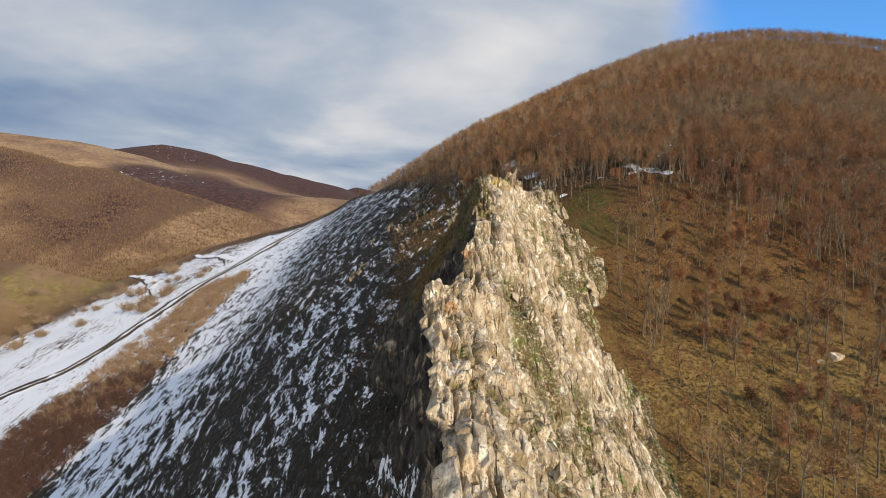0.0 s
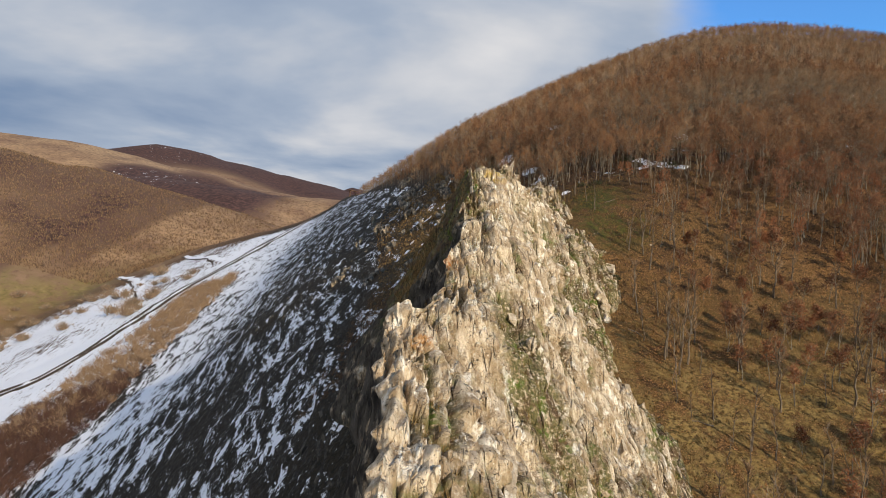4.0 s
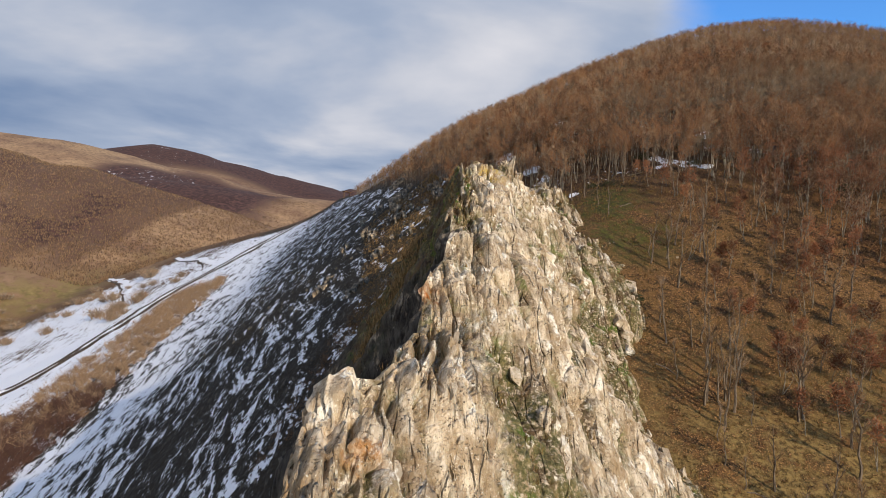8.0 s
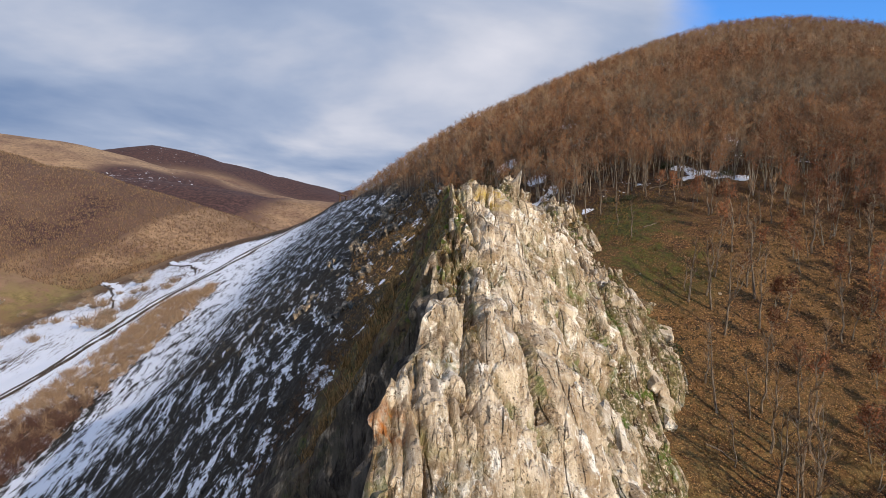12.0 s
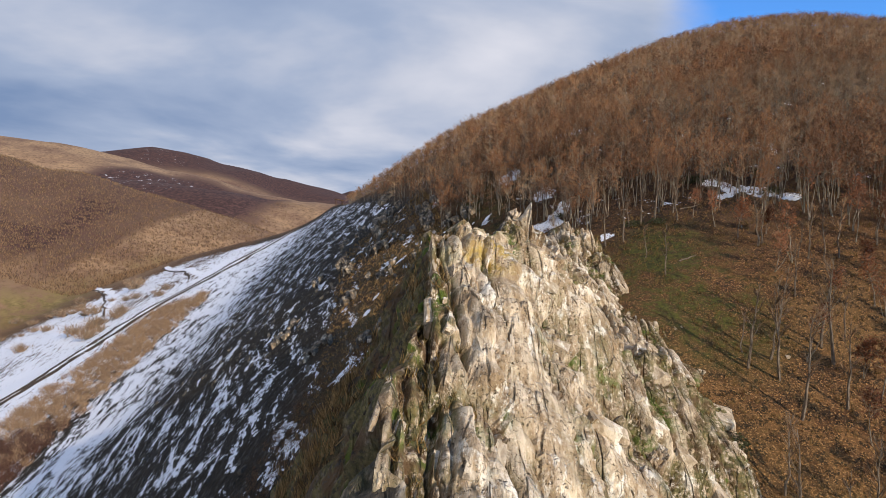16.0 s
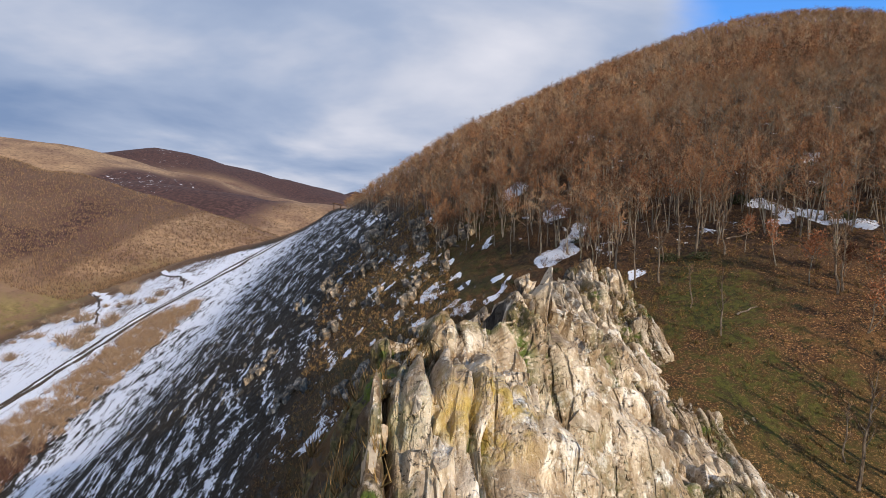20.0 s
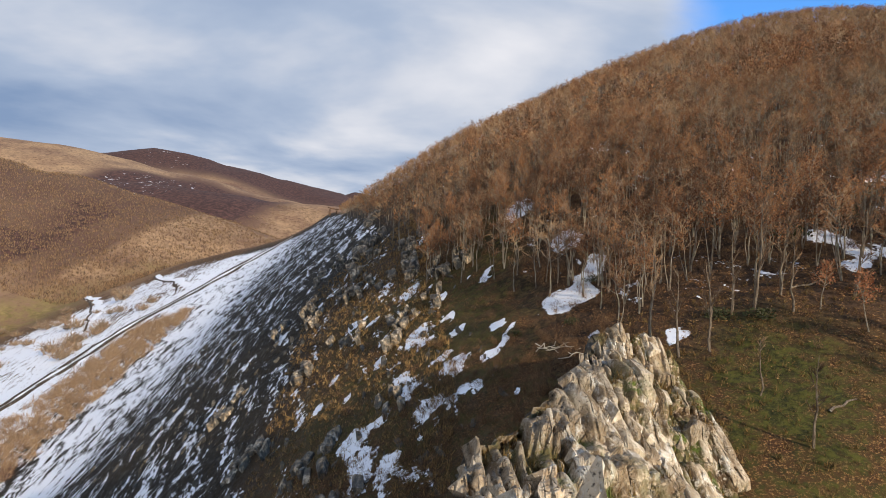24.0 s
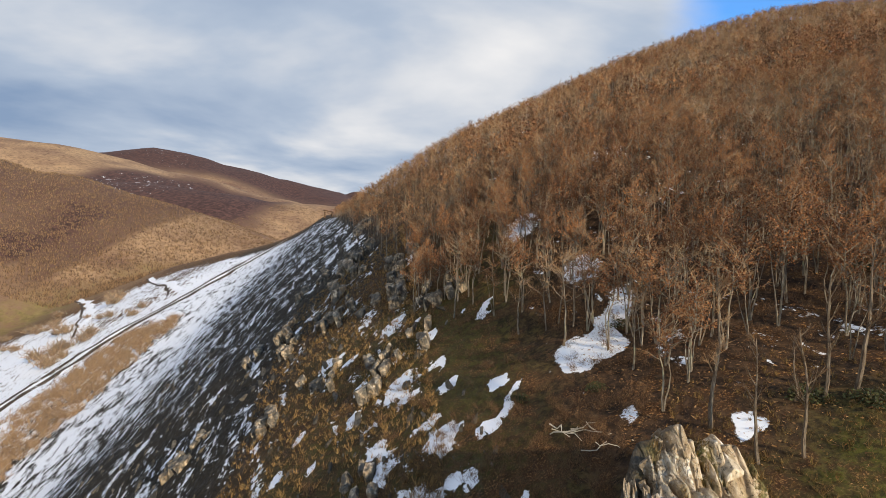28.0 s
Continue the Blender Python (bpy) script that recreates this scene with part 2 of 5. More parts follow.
# ---- materials ----
class Mat:
    """A node material with short ways to add nodes."""

    def __init__(self, name, rough=0.9):
        self.m = bpy.data.materials.new(name)
        self.m.use_nodes = True
        self.t = self.m.node_tree
        self.t.nodes.clear()
        self.out = self.t.nodes.new("ShaderNodeOutputMaterial")
        self.b = self.t.nodes.new("ShaderNodeBsdfPrincipled")
        self.b.inputs["Roughness"].default_value = rough
        self.b.inputs["Specular IOR Level"].default_value = 0.25
        self.t.links.new(self.b.outputs[0], self.out.inputs[0])
        self.co = self.t.nodes.new("ShaderNodeTexCoord").outputs["Object"]

    def put(self, sock, v):
        if hasattr(v, "is_linked"):
            self.t.links.new(v, sock)
        elif isinstance(v, tuple) and len(v) == 3 and sock.type == "RGBA":
            sock.default_value = (*v, 1)
        else:
            sock.default_value = v

    def scaled(self, s, rot=(0, 0, 0), co=None):
        n = self.t.nodes.new("ShaderNodeMapping")
        n.inputs["Scale"].default_value = s
        n.inputs["Rotation"].default_value = [radians(a) for a in rot]
        self.t.links.new(co or self.co, n.inputs[0])
        return n.outputs[0]

    def noise(self, size, detail=4.0, rough=0.55, co=None, warp=0.0):
        n = self.t.nodes.new("ShaderNodeTexNoise")
        n.inputs["Scale"].default_value = 1.0 / size
        n.inputs["Detail"].default_value, n.inputs["Roughness"].default_value = detail, rough
        n.inputs["Distortion"].default_value = warp
        self.t.links.new(co or self.co, n.inputs["Vector"])
        return n.outputs["Fac"]

    def math(self, op, a, b=0.0):
        n = self.t.nodes.new("ShaderNodeMath")
        n.operation = op
        self.put(n.inputs[0], a), self.put(n.inputs[1], b)
        return n.outputs[0]

    def ramp(self, f, lo, hi, a=0.0, b=1.0):
        n = self.t.nodes.new("ShaderNodeMapRange")
        n.interpolation_type = "SMOOTHSTEP"
        self.put(n.inputs["Value"], f), self.put(n.inputs["From Min"], lo), self.put(n.inputs["From Max"], hi)
        self.put(n.inputs["To Min"], a), self.put(n.inputs["To Max"], b)
        return n.outputs[0]

    def mix(self, f, a, b):
        n = self.t.nodes.new("ShaderNodeMix")
        n.data_type = "RGBA"
        self.put(n.inputs[0], f), self.put(n.inputs[6], a), self.put(n.inputs[7], b)
        return n.outputs[2]

    def attr(self, name):
        n = self.t.nodes.new("ShaderNodeAttribute")
        n.attribute_name = name
        return n.outputs["Fac"]

    def near(self, p, r0, r1):
        """1 within r0 of the place p, 0 beyond r1."""
        n = self.t.nodes.new("ShaderNodeVectorMath")
        n.operation = "DISTANCE"
        self.t.links.new(self.co, n.inputs[0])
        n.inputs[1].default_value = p
        return self.ramp(n.outputs["Value"], r0, r1, 1.0, 0.0)

    def cells(self, size, vector, edges):
        """Broken pieces: a value for each cell, or the distance from its joints."""
        n = self.t.nodes.new("ShaderNodeTexVoronoi")
        n.feature = "DISTANCE_TO_EDGE" if edges else "F1"
        n.inputs["Scale"].default_value = 1.0 / size
        n.inputs["Randomness"].default_value = 1.0
        warp = self.t.nodes.new("ShaderNodeVectorMath")
        warp.operation = "MULTIPLY_ADD"
        shift = self.t.nodes.new("ShaderNodeTexNoise")
        shift.inputs["Scale"].default_value, shift.inputs["Detail"].default_value = 0.9 / size, 4
        self.t.links.new(vector, shift.inputs["Vector"])
        self.t.links.new(shift.outputs["Color"], warp.inputs[0])
        warp.inputs[1].default_value = (size * 0.7,) * 3
        self.t.links.new(vector, warp.inputs[2])
        self.t.links.new(warp.outputs[0], n.inputs["Vector"])
        return n.outputs["Distance"] if edges else n.outputs["Color"]

    def island(self):
        return self.t.nodes.new("ShaderNodeNewGeometry").outputs["Random Per Island"]

    def place(self):
        return self.t.nodes.new("ShaderNodeNewGeometry").outputs["Position"]

    def random(self):
        return self.t.nodes.new("ShaderNodeObjectInfo").outputs["Random"]

    def facing_up(self):
        g = self.t.nodes.new("ShaderNodeNewGeometry")
        s = self.t.nodes.new("ShaderNodeSeparateXYZ")
        self.t.links.new(g.outputs["Normal"], s.inputs[0])
        return s.outputs[2]

    def bump(self, h, strength, dist):
        n = self.t.nodes.new("ShaderNodeBump")
        n.inputs["Strength"].default_value, n.inputs["Distance"].default_value = strength, dist
        self.t.links.new(h, n.inputs["Height"])
        self.t.links.new(n.outputs[0], self.b.inputs["Normal"])

    def color(self, c):
        self.put(self.b.inputs["Base Color"], c)
        return self


def snow_color(m):
    return m.mix(m.noise(3.0), (0.80, 0.83, 0.88), (0.88, 0.89, 0.91))


def make_ground():
    m = Mat("hill_ground", 0.95)
    big, mid, small, tiny = m.noise(14.0, 5), m.noise(2.2, 5, 0.6), m.noise(0.55, 6, 0.72), m.noise(0.16, 4, 0.75)
    litter = m.mix(m.ramp(mid, 0.36, 0.64), (0.070, 0.031, 0.011), (0.165, 0.078, 0.026))
    litter = m.mix(m.ramp(big, 0.45, 0.65), litter, m.mix(0.4, litter, (0.15, 0.09, 0.03)))
    # dark flecks of litter, spread wider to stand in for tree shadow
    litter = m.mix(m.ramp(small, 0.48, 0.57), litter, (0.022, 0.012, 0.006))
    litter = m.mix(m.ramp(tiny, 0.52, 0.64), litter, (0.38, 0.20, 0.072))
    straw = m.mix(m.ramp(small, 0.36, 0.6), (0.055, 0.036, 0.010), (0.27, 0.175, 0.06))
    litter = m.mix(m.math("MULTIPLY", m.attr("dry"), m.ramp(m.noise(3.6, 5, 0.65), 0.36, 0.56)), litter, straw)
    grass = m.mix(m.ramp(small, 0.38, 0.62), (0.020, 0.022, 0.004), (0.082, 0.077, 0.012))
    grass = m.mix(m.ramp(tiny, 0.52, 0.7), grass, (0.11, 0.082, 0.025))
    green = m.math("MULTIPLY", m.attr("green"), m.ramp(m.math("ADD", m.math("MULTIPLY", big, 0.5), m.math("MULTIPLY", mid, 0.5)), 0.38, 0.6))
    # darker forest floor: the shade under the oaks put into the litter colour
    floor_shade = m.mix(m.ramp(small, 0.4, 0.62), (0.024, 0.014, 0.008), (0.095, 0.052, 0.025))
    litter = m.mix(m.math("MULTIPLY", m.attr("wood"), m.ramp(mid, 0.34, 0.56)), litter, floor_shade)
    soil = m.mix(green, litter, grass)
    # stony western slope; stone and turf colours darkened to carry its shade
    lean = m.scaled((1.0, 0.5, 1.0), (0, 0, -12))
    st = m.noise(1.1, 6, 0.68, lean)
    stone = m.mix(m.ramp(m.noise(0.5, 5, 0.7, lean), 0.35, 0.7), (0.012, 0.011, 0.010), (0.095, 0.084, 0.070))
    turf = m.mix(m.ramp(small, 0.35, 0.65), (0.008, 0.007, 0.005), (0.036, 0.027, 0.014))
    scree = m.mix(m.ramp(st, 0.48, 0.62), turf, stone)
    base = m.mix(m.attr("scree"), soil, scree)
    # scrub on the far hills
    f1, f2 = m.noise(160.0, 5, 0.55), m.noise(11.0, 7, 0.75)
    scrub = m.mix(m.ramp(f1, 0.35, 0.65), (0.20, 0.117, 0.071), (0.36, 0.228, 0.123))
    scrub = m.mix(m.ramp(f2, 0.42, 0.68), scrub, m.mix(0.7, scrub, (0.06, 0.03, 0.022)))
    scrub = m.mix(m.math("MULTIPLY", m.attr("meadow"), m.ramp(m.noise(26.0, 6, 0.7), 0.34, 0.6)), scrub, m.mix(m.ramp(f2, 0.38, 0.62), (0.12, 0.098, 0.028), (0.25, 0.185, 0.07)))
    # heath on the further hills, and cloud shadow painted on the nearest one
    scrub = m.mix(m.attr("heath_shade"), scrub, m.mix(m.ramp(f2, 0.38, 0.66), (0.034, 0.017, 0.016), (0.105, 0.052, 0.040)))
    base = m.mix(m.attr("far"), base, scrub)
    # snow lies in streaks that run down the slope
    turned = m.scaled((1, 1, 1), (0, 0, -12.4))
    run = m.scaled((1.0, 0.5, 1.0), (0, 0, 0), turned)
    run2 = m.scaled((1.0, 0.3, 1.0), (0, 0, 0), turned)
    sn = m.math("ADD", m.math("MULTIPLY", m.noise(3.2, 6, 0.62, run2, 0.5), 0.48), m.math("ADD", m.math("MULTIPLY", m.noise(1.2, 5, 0.65, run, 0.6), 0.30), m.math("MULTIPLY", m.noise(0.6, 5, 0.7), 0.22)))
    level = m.math("SUBTRACT", 1.0, m.attr("snow"))
    mask = m.ramp(sn, m.math("SUBTRACT", level, 0.012), m.math("ADD", level, 0.012))
    sn_far = m.math("ADD", m.math("MULTIPLY", m.noise(24.0, 6, 0.72), 0.6), m.math("MULTIPLY", m.noise(5.0, 5, 0.7), 0.4))
    lf = m.math("SUBTRACT", 1.0, m.attr("snow_far"))
    mask = m.math("MAXIMUM", mask, m.ramp(sn_far, m.math("SUBTRACT", lf, 0.02), m.math("ADD", lf, 0.02)))
    m.color(m.mix(mask, base, snow_color(m)))
    m.put(m.b.inputs["Roughness"], m.ramp(mask, 0, 1, 0.95, 0.6))
    rough_h = m.math("ADD", m.math("MULTIPLY", small, 0.5), m.math("MULTIPLY", tiny, 0.3))
    h = m.math("ADD", m.math("MULTIPLY", rough_h, m.ramp(mask, 0, 1, 1.0, 0.12)), m.math("MULTIPLY", mask, 0.35))
    m.bump(h, 0.9, 0.35)
    return m.m


def rock_nodes(m, stains=True):
    lay = m.scaled((1.0, 0.22, 0.3))
    a, b, c = m.noise(2.6, 6, 0.6), m.noise(0.5, 6, 0.7, lay), m.noise(0.16, 4, 0.7)
    base = m.mix(m.ramp(b, 0.38, 0.62), (0.34, 0.238, 0.135), (0.69, 0.555, 0.385))
    base = m.mix(m.ramp(a, 0.46, 0.62), base, m.mix(0.65, base, (0.28, 0.185, 0.095)))
    base = m.mix(m.ramp(m.noise(1.1, 6, 0.7, m.scaled((1, 0.5, 0.6))), 0.54, 0.64), base, (0.83, 0.745, 0.60))
    base = m.mix(m.ramp(c, 0.58, 0.74), base, (0.80, 0.71, 0.56))
    base = m.mix(m.math("MULTIPLY", m.ramp(c, 0.46, 0.36), m.ramp(m.noise(0.8), 0.40, 0.55)), base, (0.085, 0.062, 0.040))
    cr = m.math("ABSOLUTE", m.math("SUBTRACT", m.noise(1.3, 2, 0.5, m.scaled((1.8, 0.22, 0.35))), 0.5))
    crack = m.ramp(m.math("ADD", cr, m.math("MULTIPLY", m.math("SUBTRACT", c, 0.5), 0.05)), 0.0, 0.016, 1.0, 0.0)
    lich = m.ramp(m.noise(0.9, 5, 0.65), 0.66, 0.76)
    base = m.mix(m.math("MULTIPLY", lich, 0.35), base, (0.40, 0.31, 0.10))
    if stains:
        rag = m.ramp(m.noise(0.8, 6, 0.7, m.scaled((1, 1, 0.8))), 0.42, 0.6)
        for p, r, col in (((2.4, 63.6, 53.8), 1.7, (0.33, 0.105, 0.016)), ((1.1, 47.0, 52.0), 1.6, (0.42, 0.17, 0.03)),
                          ((8.6, 87.0, 62.6), 2.4, (0.46, 0.31, 0.07)), ((9.8, 88.5, 61.6), 1.7, (0.46, 0.29, 0.05))):
            base = m.mix(m.math("MULTIPLY", m.math("MULTIPLY", m.near(p, r * 0.45, r), rag), 0.95), base, col)
    return base, b, c, crack


def a2_noise(m):
    return m.noise(1.0, 5, 0.6, m.scaled((1.2, 0.35, 0.5)))


def make_rock():
    m = Mat("pale_limestone", 0.88)
    base, b, c, crack = rock_nodes(m)
    # dry turf, whose colour also darkens the recesses between the ribs
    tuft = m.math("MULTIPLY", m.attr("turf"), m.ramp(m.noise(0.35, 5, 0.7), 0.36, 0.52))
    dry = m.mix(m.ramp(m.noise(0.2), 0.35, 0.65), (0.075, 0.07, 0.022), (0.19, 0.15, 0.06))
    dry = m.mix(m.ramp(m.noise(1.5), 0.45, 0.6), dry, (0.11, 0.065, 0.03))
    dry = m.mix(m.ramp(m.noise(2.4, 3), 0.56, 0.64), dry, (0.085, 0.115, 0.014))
    # dark grey tint that paints the western wall's shade into the rock
    shade_mix = m.math("MULTIPLY", m.attr("shade_grey"), m.ramp(m.noise(1.4, 6, 0.7, m.scaled((1, 0.5, 0.5))), 0.26, 0.48))
    base = m.mix(shade_mix, base, m.mix(m.ramp(b, 0.35, 0.65), (0.018, 0.015, 0.012), (0.085, 0.072, 0.056)))
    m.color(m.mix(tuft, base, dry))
    long_bed, bed = m.scaled((1.0, 0.2, 0.3)), m.scaled((1.0, 0.55, 0.6))
    some = m.ramp(m.noise(1.6, 3), 0.42, 0.62)
    joint = m.math("MULTIPLY", some, m.ramp(m.cells(0.85, long_bed, True), 0.0, 0.09, 1.0, 0.0))
    crackle = m.math("MULTIPLY", m.ramp(m.noise(0.9, 3), 0.45, 0.6), m.ramp(m.cells(0.42, bed, True), 0.0, 0.08, 1.0, 0.0))
    step_h = m.math("ADD", m.math("MULTIPLY", m.cells(0.85, long_bed, False), 0.6), m.math("MULTIPLY", m.cells(0.42, bed, False), 0.2))
    step_h = m.math("SUBTRACT", step_h, m.math("ADD", m.math("MULTIPLY", joint, 0.8), m.math("MULTIPLY", crackle, 0.16)))
    h = m.math("ADD", step_h, m.math("ADD", m.math("ADD", m.math("MULTIPLY", b, 0.6), m.math("MULTIPLY", c, 0.35)), m.math("MULTIPLY", a2_noise(m), 0.5)))
    m.bump(h, 1.0, 0.3)
    return m.m


def make_block():
    m = Mat("limestone_block", 0.88)
    m.co = m.place()
    base, b, c, crack = rock_nodes(m, stains=False)
    m.color(m.mix(m.math("MULTIPLY", m.random(), 0.45), base, m.mix(0.6, base, (0.45, 0.40, 0.31))))
    m.bump(m.math("ADD", b, m.math("MULTIPLY", c, 0.5)), 0.9, 0.15)
    return m.m


def make_outcrop():
    m = Mat("grey_weathered_limestone", 0.92)
    m.co = m.place()
    base, b, c, crack = rock_nodes(m, stains=False)
    grime = m.mix(m.ramp(b, 0.35, 0.65), (0.045, 0.04, 0.033), (0.15, 0.135, 0.11))
    m.color(m.mix(m.ramp(m.noise(0.9, 6, 0.7), 0.32, 0.55), base, grime))
    m.bump(m.math("ADD", b, m.math("MULTIPLY", c, 0.5)), 0.9, 0.12)
    return m.m


def make_stone_dark():
    m = Mat("scree_stone", 0.92)
    b, c = m.noise(0.5, 5, 0.65), m.noise(0.15, 4, 0.7)
    base = m.mix(m.ramp(b, 0.35, 0.65), (0.05, 0.044, 0.034), (0.15, 0.132, 0.105))
    m.color(m.mix(m.ramp(m.island(), 0, 1), base, m.mix(0.6, base, (0.05, 0.04, 0.025))))
    m.bump(c, 0.8, 0.1)
    return m.m


def make_bark():
    m = Mat("grey_bark", 0.93)
    lay = m.scaled((1, 1, 0.18))
    b = m.noise(0.12, 5, 0.7, lay)
    base = m.mix(m.ramp(b, 0.35, 0.65), (0.095, 0.072, 0.050), (0.29, 0.245, 0.185))
    m.color(m.mix(m.ramp(m.noise(0.6), 0.55, 0.7), base, (0.25, 0.24, 0.15)))
    m.bump(b, 0.8, 0.03)
    return m.m


def make_dark_bark():
    m = Mat("brown_bark", 0.93)
    b = m.noise(0.12, 5, 0.7, m.scaled((1, 1, 0.18)))
    m.color(m.mix(m.ramp(b, 0.35, 0.65), (0.07, 0.05, 0.035), (0.22, 0.17, 0.12)))
    m.bump(b, 0.8, 0.03)
    return m.m


def make_twig(name, a, b, tone=""):
    """Twigs or leaves; tone: whether each plant differs as an object or by an attribute."""
    m = Mat(name, 0.9)
    c = m.mix(m.ramp(m.island(), 0.0, 1.0), a, b)
    if tone:
        t = m.random() if tone == "object" else m.attr(tone)
        c = m.mix(m.ramp(t, 0.0, 0.5, 0.72, 0.0), c, tuple(q * 0.3 for q in a))
        c = m.mix(m.ramp(t, 0.55, 1.0, 0.0, 0.75), c, tuple(min(1, q * 1.35) for q in b))
    m.color(c)
    return m.m


GROUND, ROCK, BLOCK, STONE, BARK = make_ground(), make_rock(), make_block(), make_stone_dark(), make_bark()
OUTCROP, DARK_BARK = make_outcrop(), make_dark_bark()
TWIG = make_twig("oak_twig", (0.105, 0.060, 0.033), (0.29, 0.178, 0.095), "object")
FAR_TWIG = make_twig("wood_twig", (0.125, 0.073, 0.040), (0.35, 0.218, 0.116), "tone")
LEAF = make_twig("withered_leaf", (0.125, 0.043, 0.02), (0.28, 0.112, 0.05), "object")
FAR_LEAF = make_twig("wood_leaf", (0.13, 0.05, 0.022), (0.32, 0.145, 0.06), "tone")
FALLEN = make_twig("fallen_leaf", (0.09, 0.04, 0.016), (0.38, 0.21, 0.085))
SHRUB = make_twig("bare_shrub_twig", (0.15, 0.09, 0.055), (0.44, 0.31, 0.19))
HILL_TWIG = make_twig("hillside_scrub_twig", (0.06, 0.034, 0.022), (0.27, 0.17, 0.09))
SHRUB_DARK = make_twig("dark_shrub_twig", (0.06, 0.032, 0.024), (0.13, 0.07, 0.05))
EVERGREEN = make_twig("evergreen_leaf", (0.028, 0.035, 0.012), (0.075, 0.075, 0.03))
TAWNY = make_twig("tawny_grass_blade", (0.10, 0.062, 0.022), (0.40, 0.25, 0.10))
STRAW = make_twig("dry_grass_blade", (0.06, 0.040, 0.012), (0.24, 0.145, 0.048))


# ---- building helpers ----
def mesh_of(name, verts, faces, material, smooth=False):
    me = bpy.data.meshes.new(name)
    me.from_pydata(verts if isinstance(verts, list) else verts.tolist(), [], faces if isinstance(faces, list) else faces.tolist())
    me.materials.append(material)
    if smooth:
        me.shade_smooth()
    me.update()
    return me


def part(name, data, parent, label=""):
    ob = new(name, data)
    ob.parent = parent
    return tagged(ob, label)


def grid_faces(rows, cols):
    a = (np.arange(rows - 1)[:, None] * cols + np.arange(cols - 1)[None]).ravel()
    return np.stack([a, a + 1, a + cols + 1, a + cols], 1)


def spread(lo, hi, fine, grow, lo_end, hi_end):
    mid = list(np.arange(lo, hi, fine))
    right, s = [hi], fine
    while right[-1] < hi_end:
        s *= grow
        right.append(right[-1] + s)
    left, s = [lo - fine], fine
    while left[-1] > lo_end:
        s *= grow
        left.append(left[-1] - s)
    return np.array(left[::-1] + mid + right)


def set_attr(me, name, values):
    me.attributes.new(name, "FLOAT", "POINT").data.foreach_set("value", np.asarray(values, dtype=np.float32).ravel())


# ---- ground ----
gx = spread(-70, 70, 1.0, 1.032, -4200, 2600)
gy = spread(10, 185, 1.0, 1.03, -1200, 4900)
GX, GY = np.meshgrid(gx, gy)
GZ = ground_z(GX, GY)
gm = mesh_of("ground", np.stack([GX, GY, GZ], -1).reshape(-1, 3), grid_faces(len(gy), len(gx)), GROUND, True)
ground = tagged(new("ground", gm), "steep hillside of brown leaf litter, stony turf and melting snow", "hillside", kind="structure")
dist = np.hypot(GX, GY)
W, E, L = west_slope(GX, GY), east_hill(GX, GY), low_field(GX, GY)
edge_y = np.interp(GX, [-670, -450, -320, -120, -80, -33, 10, 60], [900, 835, 755, 600, 540, 430, 430, 900])
wood_x = np.interp(GY, [100, 140, 175, 300, 400, 470], [14, 14, 8, -20, -44, -56])
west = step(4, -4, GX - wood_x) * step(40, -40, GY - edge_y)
far = np.maximum(step(-10, 40, GY - edge_y), step(-560, -640, GX)) * (GX < 60)
far = np.maximum(far, step(700, 900, dist) * (GX < 300))
field = step(-6, 14, L - W) * step(20, 0, GY - edge_y) * (GX < -60)
depth = W - L
side_x = GX + 9 * fbm(GX, GY, 26, 3, 42) + 0.09 * np.clip(GY - 250, 0, 300)
cover = np.interp(side_x, [-136, -128, -118, -98, -84, -60, -22, -10, 2], [0.478, 0.505, 0.525, 0.512, 0.48, 0.455, 0.45, 0.44, 0.425])
cover = np.where(GX < -125, np.maximum(cover, 0.53 * step(380, 450, GY)), cover)
cover = cover + (0.018 * step(200, 330, GY) + 0.02 * step(140, 100, GY)) * step(-8, -20, GX)
snow = (cover + 0.055 * fbm(GX, GY, 18, 3, 41)) * west
snow = np.where(depth < -26, 0.546 + 0.12 * fbm(GX, GY, 60, 3, 44), snow) * west
field = step(-22, -30, depth) * west
snow = snow * (1 - far)
patches = np.zeros_like(GX)
for px, py, r in ((5.5, 152.7, 2.4), (6.3, 150, 1.6), (9.8, 141, 1.9), (8.6, 144, 1.3), (1, 152.5, 1.2), (13.5, 139.6, 1.2), (11.7, 134.1, 1.1), (7.2, 135.6, 2.0), (0, 138, 2.4), (2.6, 138.7, 1.3),
                  (21, 143.6, 2.9), (23.4, 144, 3.0), (25, 147.5, 2.0), (21.8, 133.7, 1.2), (27.4, 129.3, 1.2), (3.5, 166, 1.8), (-1.5, 165, 1.2), (-4.1, 184.5, 1.8), (-13.5, 247, 4.5), (24.3, 156, 3.2),
                  (46.5, 140.7, 3.0), (46.5, 136, 2.6), (48.9, 133.1, 3.2), (51, 130, 2.0), (44.4, 133.6, 1.6), (4, 186.5, 3), (26.5, 150, 1.8), (15, 131, 1.0), (4.5, 131, 1.5), (-7, 131, 1.8), (60, 152, 3), (36, 190, 6), (20, 172, 4), (8, 158, 1.4)):
    patches = np.maximum(patches, step(r * 1.25, r * 0.3, np.hypot(GX - px, (GY - py) * 0.7)))
for n in range(30):
    px, py, r = -7 + 23 * float(hash01(np.array(n), np.array(1), 7)), 127 + 42 * float(hash01(np.array(n), np.array(2), 7)), 0.7 + 0.7 * float(hash01(np.array(n), np.array(3), 7))
    patches = np.maximum(patches, 0.93 * step(r * 1.5, r * 0.3, np.hypot(GX - px, (GY - py) * 0.7)))
snow = np.maximum(snow, 0.64 * patches)
